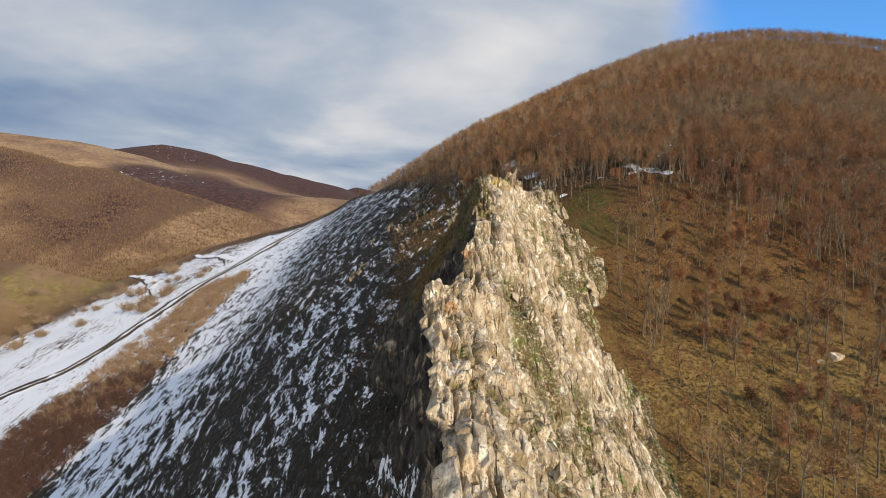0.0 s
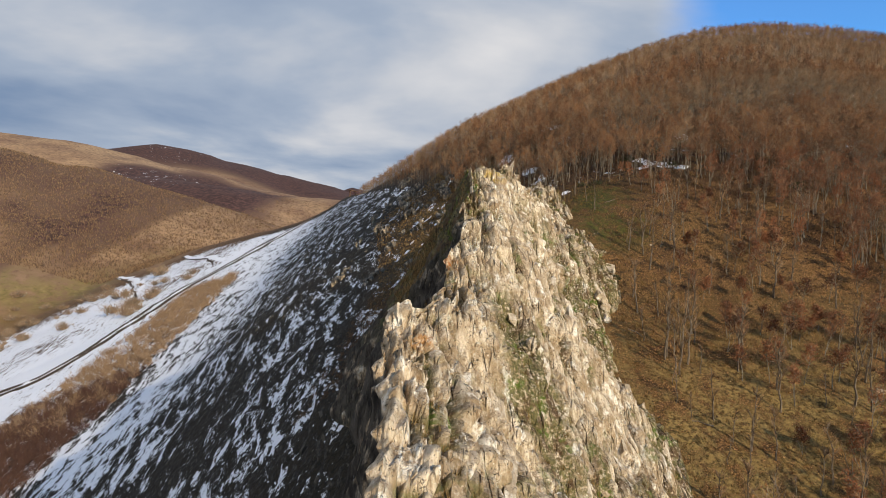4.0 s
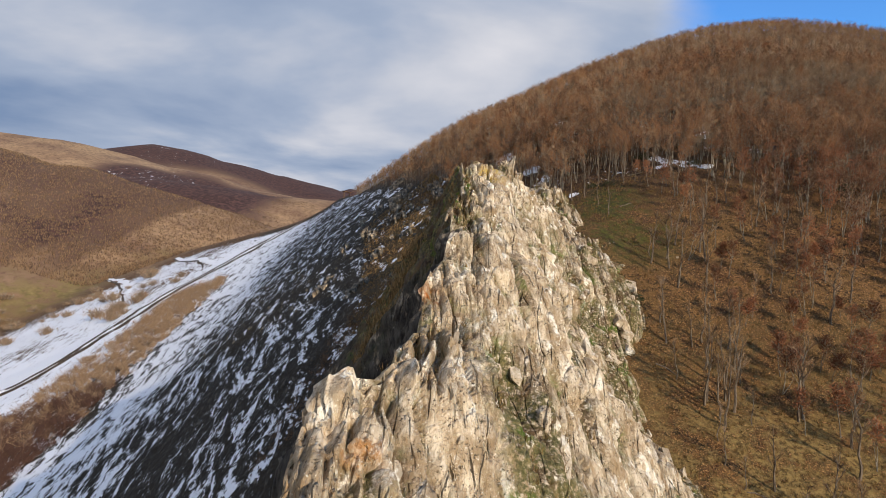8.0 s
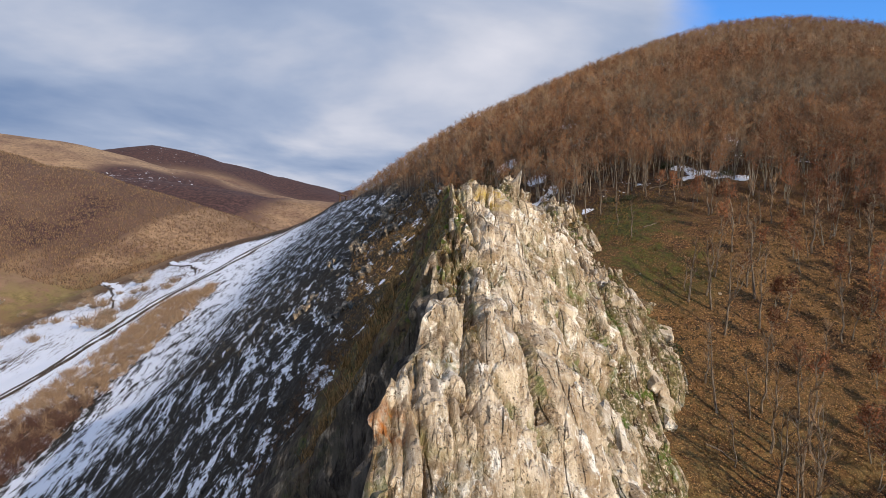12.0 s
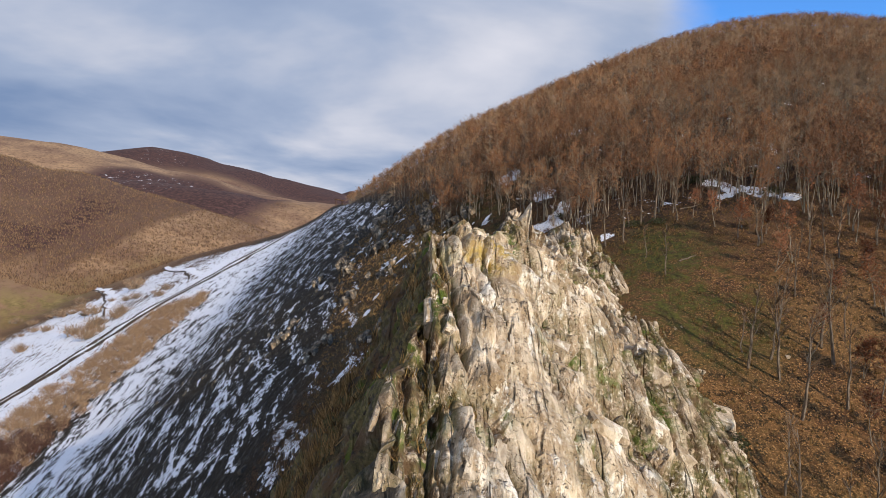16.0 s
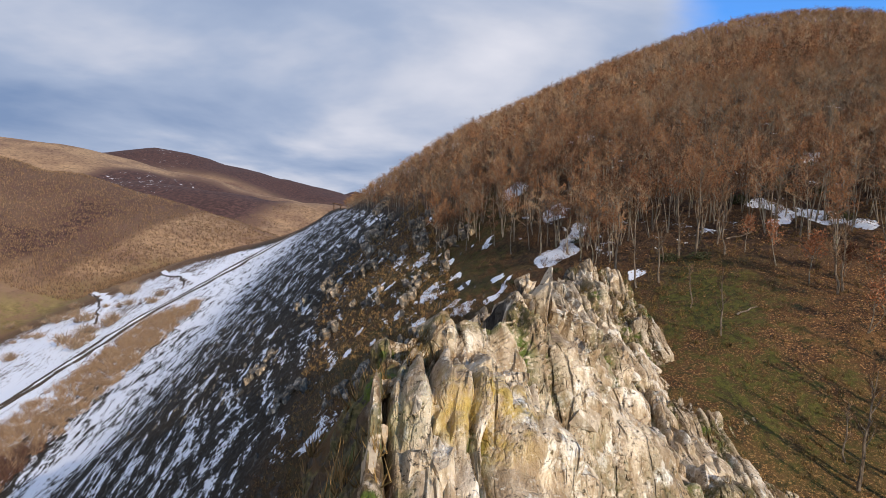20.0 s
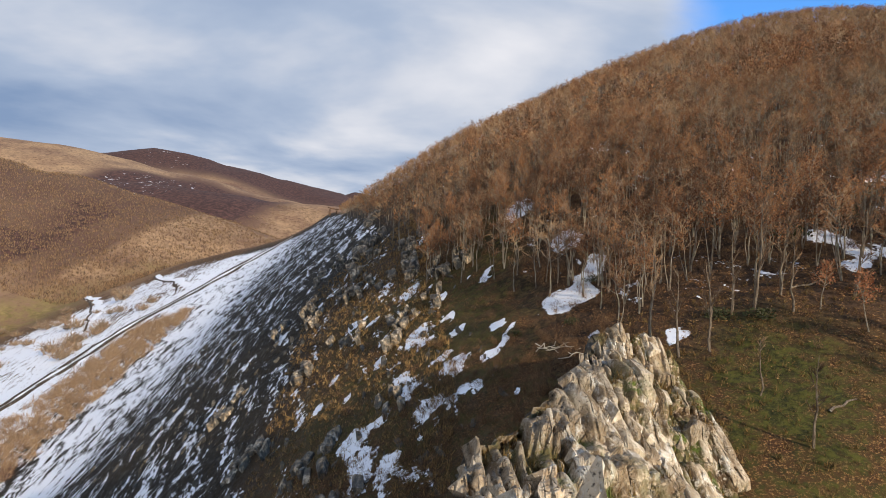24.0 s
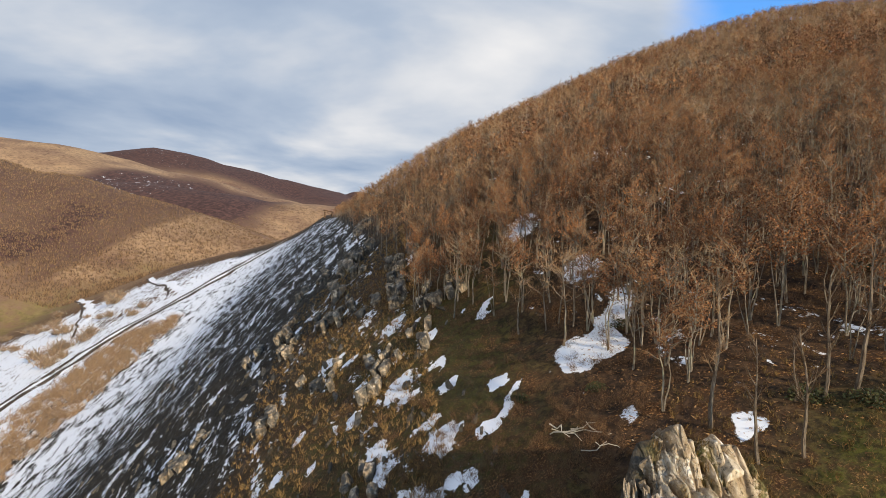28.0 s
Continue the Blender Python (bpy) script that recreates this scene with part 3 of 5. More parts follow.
wood = step(-3, 6, GX - wood_x) * step(112, 135, GY) * (1 - far)
snow = np.maximum(snow, wood * (0.375 + 0.03 * step(330, 180, GY)))
set_attr(gm, "snow", snow)
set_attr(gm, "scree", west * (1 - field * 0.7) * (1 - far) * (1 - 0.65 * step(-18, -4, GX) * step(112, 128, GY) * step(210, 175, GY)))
grassy = np.maximum(1.25 * step(11, 4, np.hypot(GX - 31, (GY - 116.5) * 0.62)), 0.10 * step(60, 40, GX) * step(128, 105, GY) * (GX > 10))
grassy = np.maximum(grassy, 0.8 * step(-18, -2, GX) * step(24, 14, GX) * step(95, 115, GY) * step(200, 165, GY))
set_attr(gm, "green", grassy)
set_attr(gm, "dry", step(100, 72, GY) * (GX > 8) * (GY > -300))
set_attr(gm, "far", far)
# strength of the painted floor shade, highest in the near wood
set_attr(gm, "wood", 0.9 * wood * step(230, 170, GY) + 0.4 * wood)
set_attr(gm, "meadow", far * step(-14, -44, GZ - fbm(GX, GY, 120, 3, 9) * 22))
snowy_hill = step(300, 120, np.hypot(GX + 930, (GY - 1830) * 0.5)) + 0.9 * step(420, 150, np.hypot(GX + 1330, (GY - 2980) * 0.5))
# nearest hill's upper part and bands: cloud shadow put into the colour
upper_a = step(60, 25, np.interp(GX, [-940, -766, -670, -560, -484], [184, 141, 88, 40, 0]) - GZ) * (GY < 1500) * (GX < -500)
band = step(0.10, 0.32, fbm(GX + GY * 0.4, GY, 150, 3, 47)) * (GY < 1300) * (GX < -560)
set_attr(gm, "heath_shade", far * np.clip(step(380, 260, np.hypot(GX + 800, (GY - 1800) * 0.7) + fbm(GX, GY, 120, 3, 48) * 60) + step(2500, 2700, GY) + 0.75 * upper_a + 0.55 * band, 0, 1))
set_attr(gm, "snow_far", far * (0.20 + 0.20 * np.clip(snowy_hill, 0, 1) + 0.09 * step(1400, 1700, GY) * step(-700, -500, GX)))


# ---- the limestone crest ----
def rock_bulge(x, y, s):
    """Outward relief of the steep beds: long ribs broken into blocks, with open joints between them."""
    warp = fbm(x, y, 13, 3, 61) * 1.3 + fbm(x, y, 2.6, 2, 62) * 0.28
    out = np.zeros_like(x)
    for width, length, amp, seed in ((3.1, 12.0, 0.62, 71), (1.25, 4.4, 0.52, 72), (0.62, 1.9, 0.26, 73)):
        q = (x + warp + 0.10 * y * (seed == 72)) / width
        q = q + 0.22 * vnoise(q, y / length * 1.3, seed + 20)
        i = np.floor(q)
        off = hash01(i, i * 0, seed + 5) * 50
        long_i = length * (0.5 + 1.1 * hash01(i, i * 0, seed + 9))
        r = (y + fbm(x, y, 1.6, 2, seed) * 0.7 * width + 0.5 * (x + warp) * (hash01(i, i * 0, seed + 2) - 0.3)) / long_i + off
        j = np.floor(r)
        cell, lean = hash01(i, j, seed) - 0.5, hash01(i, j, seed + 1)
        fx, fy = q - i, r - j
        side = np.minimum(fx, 1 - fx) * width
        end = np.minimum(fy, 1 - fy) * long_i
        joint = np.clip(2.2 * hash01(i, j, seed + 3) - 0.5, 0, 2)
        broken = np.clip(1.8 * hash01(i, j, seed + 4) - 0.6, 0, 1.4)
        out = out + amp * cell * 1.5 + amp * (fx - 0.5) * (0.2 + 1.0 * lean) + amp * (0.5 - fy) * 0.6
        out = out - amp * 1.15 * joint * np.exp(-(side / (0.05 * width + 0.10)) ** 1.5) - amp * 0.5 * broken * np.exp(-(end / 0.22) ** 1.5)
    rough = fbm(x, y * 0.55, 1.2, 4, 77)
    seam = fbm(x + warp * 0.5, y * 0.16, 1.9, 3, 83)
    cleft = np.exp(-(seam / 0.075) ** 2) * step(-0.05, 0.25, fbm(x, y * 0.5, 4.5, 2, 87))
    return out - 0.85 * cleft + rough * 0.30 - 0.16 * np.abs(fbm(x * 1.6, y * 0.5, 0.8, 3, 79))


ys = np.arange(8, 127.5, 0.15)
NW, NF = 80, 270
vw = np.linspace(0, 1, NW, endpoint=False)
vf = np.linspace(0, 1, NF) ** 1.15
Y2 = np.repeat(ys[:, None], NW + NF, 1)
xl, zl, xr = crest_x(ys)[:, None], crest_z(ys)[:, None], crest_right(ys)[:, None] + 0.8
foot = np.clip(zl - west_slope(xl - 6, ys[:, None]) + 1.0, 1.5, 24)
lean_w = (0.25 + 0.4 * (step(70, 78, ys) * step(108, 98, ys))[:, None]) * foot + 0.5
wall_x = xl - lean_w * (1 - vw) ** 1.25
wall_z = zl - foot * (1 - vw)
d2 = (xr - xl) * vf
flank_z = zl - flank(d2, ys[:, None])
RX = np.concatenate([wall_x, xl + d2], 1)
RZ = np.concatenate([wall_z, flank_z], 1)
TX, TZ = np.gradient(RX, axis=1), np.gradient(RZ, axis=1)
ln = np.hypot(TX, TZ) + 1e-6
NX, NZ = -TZ / ln, TX / ln
arc = np.concatenate([np.broadcast_to(xl - (1 - vw) * foot * 0.6, wall_x.shape), xl + d2], 1)
bul = rock_bulge(arc, Y2, 0)
bul_wall = rock_bulge(Y2 * 0.8 + 40, RZ * 0.9 + RX * 0.3, 0)
on_wall = np.concatenate([step(1.0, 0.95, vw), np.zeros(NF)])[None]
bul = bul * (1 - on_wall) + 0.9 * bul_wall * on_wall
side_in = np.concatenate([np.ones((1, NW)) * vw ** 0.3, (1 - vf[None] ** 4) * 1.0], 1)
bul = 0.6 * bul + 0.2 * (np.roll(bul, 1, 0) + np.roll(bul, -1, 0))
bul[:, 1:-1] = 0.7 * bul[:, 1:-1] + 0.15 * (bul[:, 2:] + bul[:, :-2])
ends = step(8, 12, ys)[:, None] * step(127.4, 124.5, ys)[:, None]
seam = np.exp(-(fbm(arc + 0.06 * Y2, Y2 * 0.09, 2.4, 3, 301) / 0.05) ** 2) * step(-0.12, 0.12, fbm(arc, Y2 * 0.4, 6, 2, 303)) * (1 - on_wall)
bul = bul - 0.55 * seam
bul = bul * (0.35 + 0.65 * side_in) * (1 - 0.1 * step(102, 110, ys))[:, None] - (1 - side_in * ends) * 0.9 + 0.25
bul = bul - 3.6 * np.exp(-((arc - 7.6) / 0.8) ** 2 - ((Y2 - 59.0) / 2.4) ** 2) + 1.0 * np.exp(-((arc - 9.4) / 0.8) ** 2 - ((Y2 - 60.5) / 2.6) ** 2)
RX = RX + NX * bul
RZ = RZ + NZ * bul + 0.35 * fbm(RX, Y2, 6, 3, 91)
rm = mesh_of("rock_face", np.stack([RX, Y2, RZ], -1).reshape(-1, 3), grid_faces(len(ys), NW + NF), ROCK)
# turf grows in the low joints and deepens their shade by its colour
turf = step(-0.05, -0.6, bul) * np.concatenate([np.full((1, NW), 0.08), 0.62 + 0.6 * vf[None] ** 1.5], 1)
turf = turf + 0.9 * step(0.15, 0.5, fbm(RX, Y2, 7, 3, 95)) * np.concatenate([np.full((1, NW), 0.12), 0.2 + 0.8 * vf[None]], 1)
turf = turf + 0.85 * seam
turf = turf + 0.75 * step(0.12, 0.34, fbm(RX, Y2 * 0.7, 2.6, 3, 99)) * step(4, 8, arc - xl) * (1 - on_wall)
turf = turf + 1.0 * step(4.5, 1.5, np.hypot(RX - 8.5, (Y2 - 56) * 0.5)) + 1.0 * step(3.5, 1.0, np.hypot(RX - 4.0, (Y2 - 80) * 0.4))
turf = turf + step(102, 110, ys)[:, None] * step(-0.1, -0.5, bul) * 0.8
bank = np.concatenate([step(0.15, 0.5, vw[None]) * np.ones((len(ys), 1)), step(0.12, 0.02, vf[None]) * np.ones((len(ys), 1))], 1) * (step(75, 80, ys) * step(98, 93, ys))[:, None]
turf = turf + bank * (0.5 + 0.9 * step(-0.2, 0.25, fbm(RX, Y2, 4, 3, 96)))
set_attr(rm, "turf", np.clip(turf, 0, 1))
# painted shade: full on the wall, partial on the far top's western side
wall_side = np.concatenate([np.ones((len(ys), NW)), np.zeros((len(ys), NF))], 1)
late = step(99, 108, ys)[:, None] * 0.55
set_attr(rm, "shade_grey", np.clip(wall_side + late * step(0.42, 0.05, np.concatenate([vw * 0, vf])[None]), 0, 1))
crest = tagged(new("limestone_crest"), "pale weathered limestone crest with steep broken beds", "rock ridge", kind="structure")
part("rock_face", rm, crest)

# ---- stone pieces ----
def hull_stone(seed, points=16, power=0.55):
    """An angular stone about 1 m across each way, as vertices and triangles."""
    r = random.Random(seed)
    bm = bmesh.new()
    for _ in range(points):
        v = [r.uniform(-1, 1) for _ in range(3)]
        big = max(abs(c) for c in v)
        bm.verts.new([0.5 * math.copysign(abs(c / big) ** power, c) * r.uniform(0.82, 1.0) for c in v])
    got = bmesh.ops.convex_hull(bm, input=bm.verts)
    bmesh.ops.delete(bm, geom=list({g for g in got["geom_interior"] + got["geom_unused"] if isinstance(g, bmesh.types.BMVert)}), context="VERTS")
    bm.verts.index_update()
    v = np.array([q.co[:] for q in bm.verts])
    f = np.array([[q.index for q in t.verts] for t in bm.faces])
    bm.free()
    return v, f


def rough_stone(seed, cuts=2, power=0.4):
    """A larger angular stone with a broken, uneven skin."""
    v, f = hull_stone(seed, 22, power)
    me = bpy.data.meshes.new("stone")
    me.from_pydata(v.tolist(), [], f.tolist())
    bm = bmesh.new()
    bm.from_mesh(me)
    bpy.data.meshes.remove(me)
    bmesh.ops.subdivide_edges(bm, edges=bm.edges, cuts=cuts, use_grid_fill=True)
    bmesh.ops.triangulate(bm, faces=bm.faces)
    for q in bm.verts:
        p = q.co * 3.0 + Vector((seed * 7.1, 0, 0))
        q.co += (noise.noise_vector(p) * 0.07 + noise.noise_vector(p * 2.7) * 0.035)
    bm.verts.index_update()
    v = np.array([q.co[:] for q in bm.verts])
    f = np.array([[q.index for q in t.verts] for t in bm.faces])
    bm.free()
    return v, f


def turn(rx, ry, rz):
    return np.array(Euler([radians(a) for a in (rx, ry, rz)]).to_matrix())


def gather(pieces):
    """Joins (verts, faces) pieces, all triangles."""
    vs, fs, n = [], [], 0
    for v, f in pieces:
        vs.append(v)
        fs.append(f + n)
        n += len(v)
    return np.concatenate(vs), np.concatenate(fs)


rng = random.Random(11)
STONES = [hull_stone(100 + k) for k in range(14)]
BIG_STONES = [rough_stone(300 + k) for k in range(10)]


def at_rock(i, j):
    return np.array((RX[i, j], ys[i], RZ[i, j]))


# broken beds standing on the rock face
block_meshes = [mesh_of("block", v, f, BLOCK) for v, f in BIG_STONES]
loose = []
kept = 0
for n in range(700):
    i = rng.randrange(20, len(ys) - 12)
    j = NW + int((NF - 10) * rng.random() ** 0.9)
    p = at_rock(i, j)
    if rng.random() < (0.5 if p[1] > 103 else 0.3):
        continue
    size = (rng.uniform(0.35, 0.8), rng.uniform(1.4, 3.6), rng.uniform(0.7, 1.2))
    k = rng.uniform(0.55, 1.15) * (1.0 if rng.random() < 0.75 else 1.35)
    if p[0] < crest_x(p[1]) + 2.5:
        k *= 0.6
    slabby = p[1] > 82 and p[0] > crest_x(p[1]) + 4
    if slabby:
        size = (rng.uniform(0.8, 1.6), rng.uniform(0.9, 2.3), rng.uniform(0.7, 1.2))
    rot = (rng.uniform(12, 26) - (14 if p[1] > 99 else 0), rng.uniform(-6, 30), rng.uniform(-6, 4))
    if slabby:
        rot = (rng.uniform(4, 22), rng.uniform(14, 44), rng.uniform(-14, 10))
    if kept < 280 and 28 < p[1] < 104 and n % 2 == 0:
        b = new("block", block_meshes[rng.randrange(10)])
        b.matrix_world = pose(*(p - (0, 0, 0.5 * k)), *rot) @ Matrix.Diagonal((size[0] * k, size[1] * k, size[2] * k, 1))
        b.parent = crest
        kept += 1
    else:
        v, f = STONES[rng.randrange(14)]
        loose.append(((v * np.array(size) * k) @ turn(*rot).T + p - (0, 0, 0.5 * k), f))
v, f = gather(loose)
tagged(part("broken_beds", mesh_of("broken_beds", v, f, BLOCK), crest), kind="stuff")

# the large blocks and fins that stand out from the crest: place, size, turn
FINS = [
    ((11.8, 98.0), (1.5, 3.4, 4.6), (12, 6, -8), -1.4), ((10.6, 97.0), (1.0, 2.6, 3.0), (12, 4, 6), -1.2), ((12.8, 99.2), (1.1, 3.2, 3.4), (16, 14, 4), -0.9), ((13.8, 100), (1.0, 3.2, 3.0), (16, 18, -4), -0.9),
    ((6.2, 87.4), (1.6, 2.2, 2.6), (4, 0, 12), -1.1), ((8.0, 87.8), (1.4, 2.0, 2.8), (4, 3, 4), -1.0), ((9.4, 88.8), (1.5, 2.2, 2.6), (8, 8, -4), -1.0), ((7.0, 85.0), (1.5, 2.0, 2.2), (2, -4, 20), -0.9),
    ((4.9, 69.6), (1.8, 2.4, 2.6), (4, -3, 6), -1.1), ((3.2, 65.4), (1.4, 2.2, 3.0), (2, -3, 4), -1.3), ((4.4, 64.4), (1.4, 2.0, 2.2), (8, 3, -4), -0.9),
    ((-0.9, 49.4), (1.8, 2.6, 3.0), (4, -3, 10), -1.2), ((0.9, 48.7), (1.6, 2.4, 3.4), (6, 2, -4), -1.1), ((2.6, 48.0), (1.5, 2.2, 3.2), (8, 4, 2), -1.2), ((4.3, 48.6), (1.5, 2.2, 3.0), (10, 6, -6), -1.2),
    ((0.2, 44.5), (1.7, 2.6, 2.4), (6, -2, 8), -1.0), ((0.4, 35.5), (1.8, 2.6, 2.6), (8, 0, 6), -1.0), ((2.0, 36.6), (1.6, 2.4, 2.4), (8, 2, -4), -1.0), ((0.2, 31.2), (1.6, 2.2, 2.6), (6, -4, 16), -1.0),
    ((1.4, 28.2), (1.8, 2.4, 2.4), (10, 4, -8), -1.0), ((1.2, 22.8), (1.8, 2.6, 2.8), (8, 0, 10), -1.1), ((3.0, 24.8), (1.6, 2.4, 2.6), (12, 6, 0), -1.0),
    ((9.0, 58.4), (1.2, 3.0, 3.4), (10, 8, -6), -0.5), ((19.6, 92.0), (1.4, 2.6, 2.2), (20, 22, -12), -0.8), ((22.8, 104.8), (1.3, 2.2, 1.8), (18, 14, -10), -0.6), ((17.4, 104.4), (1.3, 2.6, 2.0), (14, 10, -8), -0.7),
    ((23.0, 116.6), (1.2, 1.5, 1.7), (10, 8, 20), -0.3), ((20.2, 122.8), (1.2, 2.4, 2.8), (8, -8, -12), -1.0), ((21.2, 123.8), (0.9, 2.2, 2.6), (8, -10, -16), -1.0),
]
for k in range(44):
    u = rng.random()
    FINS.append(((17.3 + 5.8 * u + rng.uniform(-0.4, 0.4), 119.0 + 3.6 * u + rng.uniform(-2.4, 2.0)),
                 (rng.uniform(0.3, 0.55), rng.uniform(1.6, 3.0), rng.uniform(1.7, 2.6)), (rng.uniform(2, 18), rng.uniform(-20, -4), rng.uniform(-28, -10)), -0.7 - 0.3 * u))
for k, ((px, py), size, rot, sunk) in enumerate(FINS):
    p = (px, py, float(crest_z(py) - flank(max(px - crest_x(py), 0.0), py)) + sunk)
    v, f = rough_stone(540 + k, 4, 0.38)
    w = v * np.array(size) * (1, 1, 1.1)
    w[:, :2] *= (1.1 - 0.28 * (v[:, 2:] + 0.5))
    grooves = [Vector((q[0] * 2.6 + k * 3.3, q[1] * 1.3, q[2] * 0.45)) for q in w]
    w = w + np.array([noise.noise_vector(g) * 0.22 + noise.noise_vector(g * 2.4) * 0.13 for g in grooves]) * min(1.0, size[0])
    w = w @ turn(*rot).T + np.array(p) - (0, 0, 0.25)
    fm = mesh_of("fin", w, f, ROCK)
    set_attr(fm, "turf", np.zeros(len(w)))
    # fins take some of the painted grey shade, more at the far end
    set_attr(fm, "shade_grey", np.full(len(w), 0.15 if py < 112 else 0.45))
    part("fin", fm, crest)

# stones and ribs of rock on the western slope
scree = []
for n in range(5200):
    y = 30 + 330 * rng.random() ** 1.4
    x = crest_x(np.array(min(y, 138.0))) - 3 - 85 * rng.random() ** 1.3 - max(0, y - 140) * 0.16
    if float(np.interp(y, [100, 140, 175, 300, 400, 470], [14, 14, 8, -20, -44, -56])) < x:
        continue
    k = rng.choice((0.25, 0.3, 0.4, 0.5, 0.7, 1.1)) * rng.uniform(0.7, 1.2) * (1 + max(0, y - 120) / 400)
    v, f = STONES[rng.randrange(14)]
    scree.append((x, y, k, v, f, (rng.uniform(0, 25), rng.uniform(-45, -30), rng.uniform(-20, 20))))
sx, sy = np.array([s[0] for s in scree]), np.array([s[1] for s in scree])
sz = ground_z(sx, sy)
v, f = gather([((v * np.array((0.6, 2.0, 0.9)) * k) @ turn(*rot).T + (x, y, z - 0.28 * k), f) for (x, y, k, v, f, rot), z in zip(scree, sz)])
tagged(new("scree", mesh_of("scree", v, f, STONE)), "dark angular stones scattered over the snowy turf slope", "scree", kind="stuff")


# grey ribs of rock that break through the turf
slab_meshes = [mesh_of("slab", *rough_stone(700 + k, 3), OUTCROP) for k in range(8)]
for x, y, k in ((-8, 220, 1.8), (2.3, 186, 1.5), (-6.9, 198, 1.7), (0.8, 176, 1.4), (-6.5, 185, 1.3), (-12.5, 188, 1.4), (4, 189, 1.2), (2.3, 158, 1.1), (-21, 199, 1.5), (10, 167, 1.2),
                (-19.6, 227, 1.6), (6, 160, 0.9), (-3.3, 164, 1.0), (-10, 166, 1.0), (3.6, 141, 0.8), (-4.5, 138, 0.9), (-14, 150, 1.0), (-26, 176, 1.1), (-16, 260, 1.8), (0, 128, 0.9)):
    oc = tagged(new("rock_outcrop"), "grey ribbed limestone outcrop breaking through the turf", "outcrop", group="outcrops on the slope")
    oc.location = (x, y, float(ground_z(np.array([float(x)]), np.array([float(y)]))[0]))
    for _ in range(rng.randint(6, 10)):
        b = part("slab", slab_meshes[rng.randrange(8)], oc)
        ox, oy = rng.uniform(-2.6, 2.6) * k, rng.uniform(-3.2, 3.2) * k
        b.matrix_basis = pose(ox, oy, 0.794 * ox + 0.204 * oy, rng.uniform(0, 16), rng.uniform(-30, 0), rng.uniform(-16, 14)) @ Matrix.Diagonal((rng.uniform(0.6, 1.3) * k, rng.uniform(1.4, 3.0) * k, rng.uniform(1.2, 2.6) * k, 1))


# ---- trees ----
def tube(path, radii, sides):
    """A tapered tube along a path, as triangles."""
    path = np.asarray(path, float)
    n = len(path)
    vs, fs = [], []
    tang = np.gradient(path, axis=0)
    for p, t, r in zip(path, tang, radii):
        t = t / (np.linalg.norm(t) + 1e-9)
        a = np.cross(t, (0.31, 0.95, 0.05))
        a /= np.linalg.norm(a) + 1e-9
        b = np.cross(t, a)
        for k in range(sides):
            w = 2 * math.pi * k / sides
            vs.append(p + r * (math.cos(w) * a + math.sin(w) * b))
    for i in range(n - 1):
        for k in range(sides):
            q, q2 = i * sides + k, i * sides + (k + 1) % sides
            fs.append((q, q2, q2 + sides))
            fs.append((q, q2 + sides, q + sides))
    return np.array(vs), np.array(fs)


def blade(p, d, length, width, r):
    """One thin three-cornered twig."""
    d = np.asarray(d, float)
    d /= np.linalg.norm(d) + 1e-9
    side = np.cross(d, (r.uniform(-1, 1), r.uniform(-1, 1), r.uniform(-1, 1)))
    side /= np.linalg.norm(side) + 1e-9
    return np.array([p - side * width, p + side * width, p + d * length]), np.array([[0, 1, 2]])


def leaf(p, size, r):
    a = np.array([r.gauss(0, 1) for _ in range(3)])
    a /= np.linalg.norm(a)
    b = np.cross(a, (r.gauss(0, 1), r.gauss(0, 1), r.gauss(0, 1)))
    b /= np.linalg.norm(b) + 1e-9
    return np.array([p - a * size, p + b * size * 0.55, p + a * size, p - b * size * 0.55]), np.array([[0, 1, 2], [0, 2, 3]])


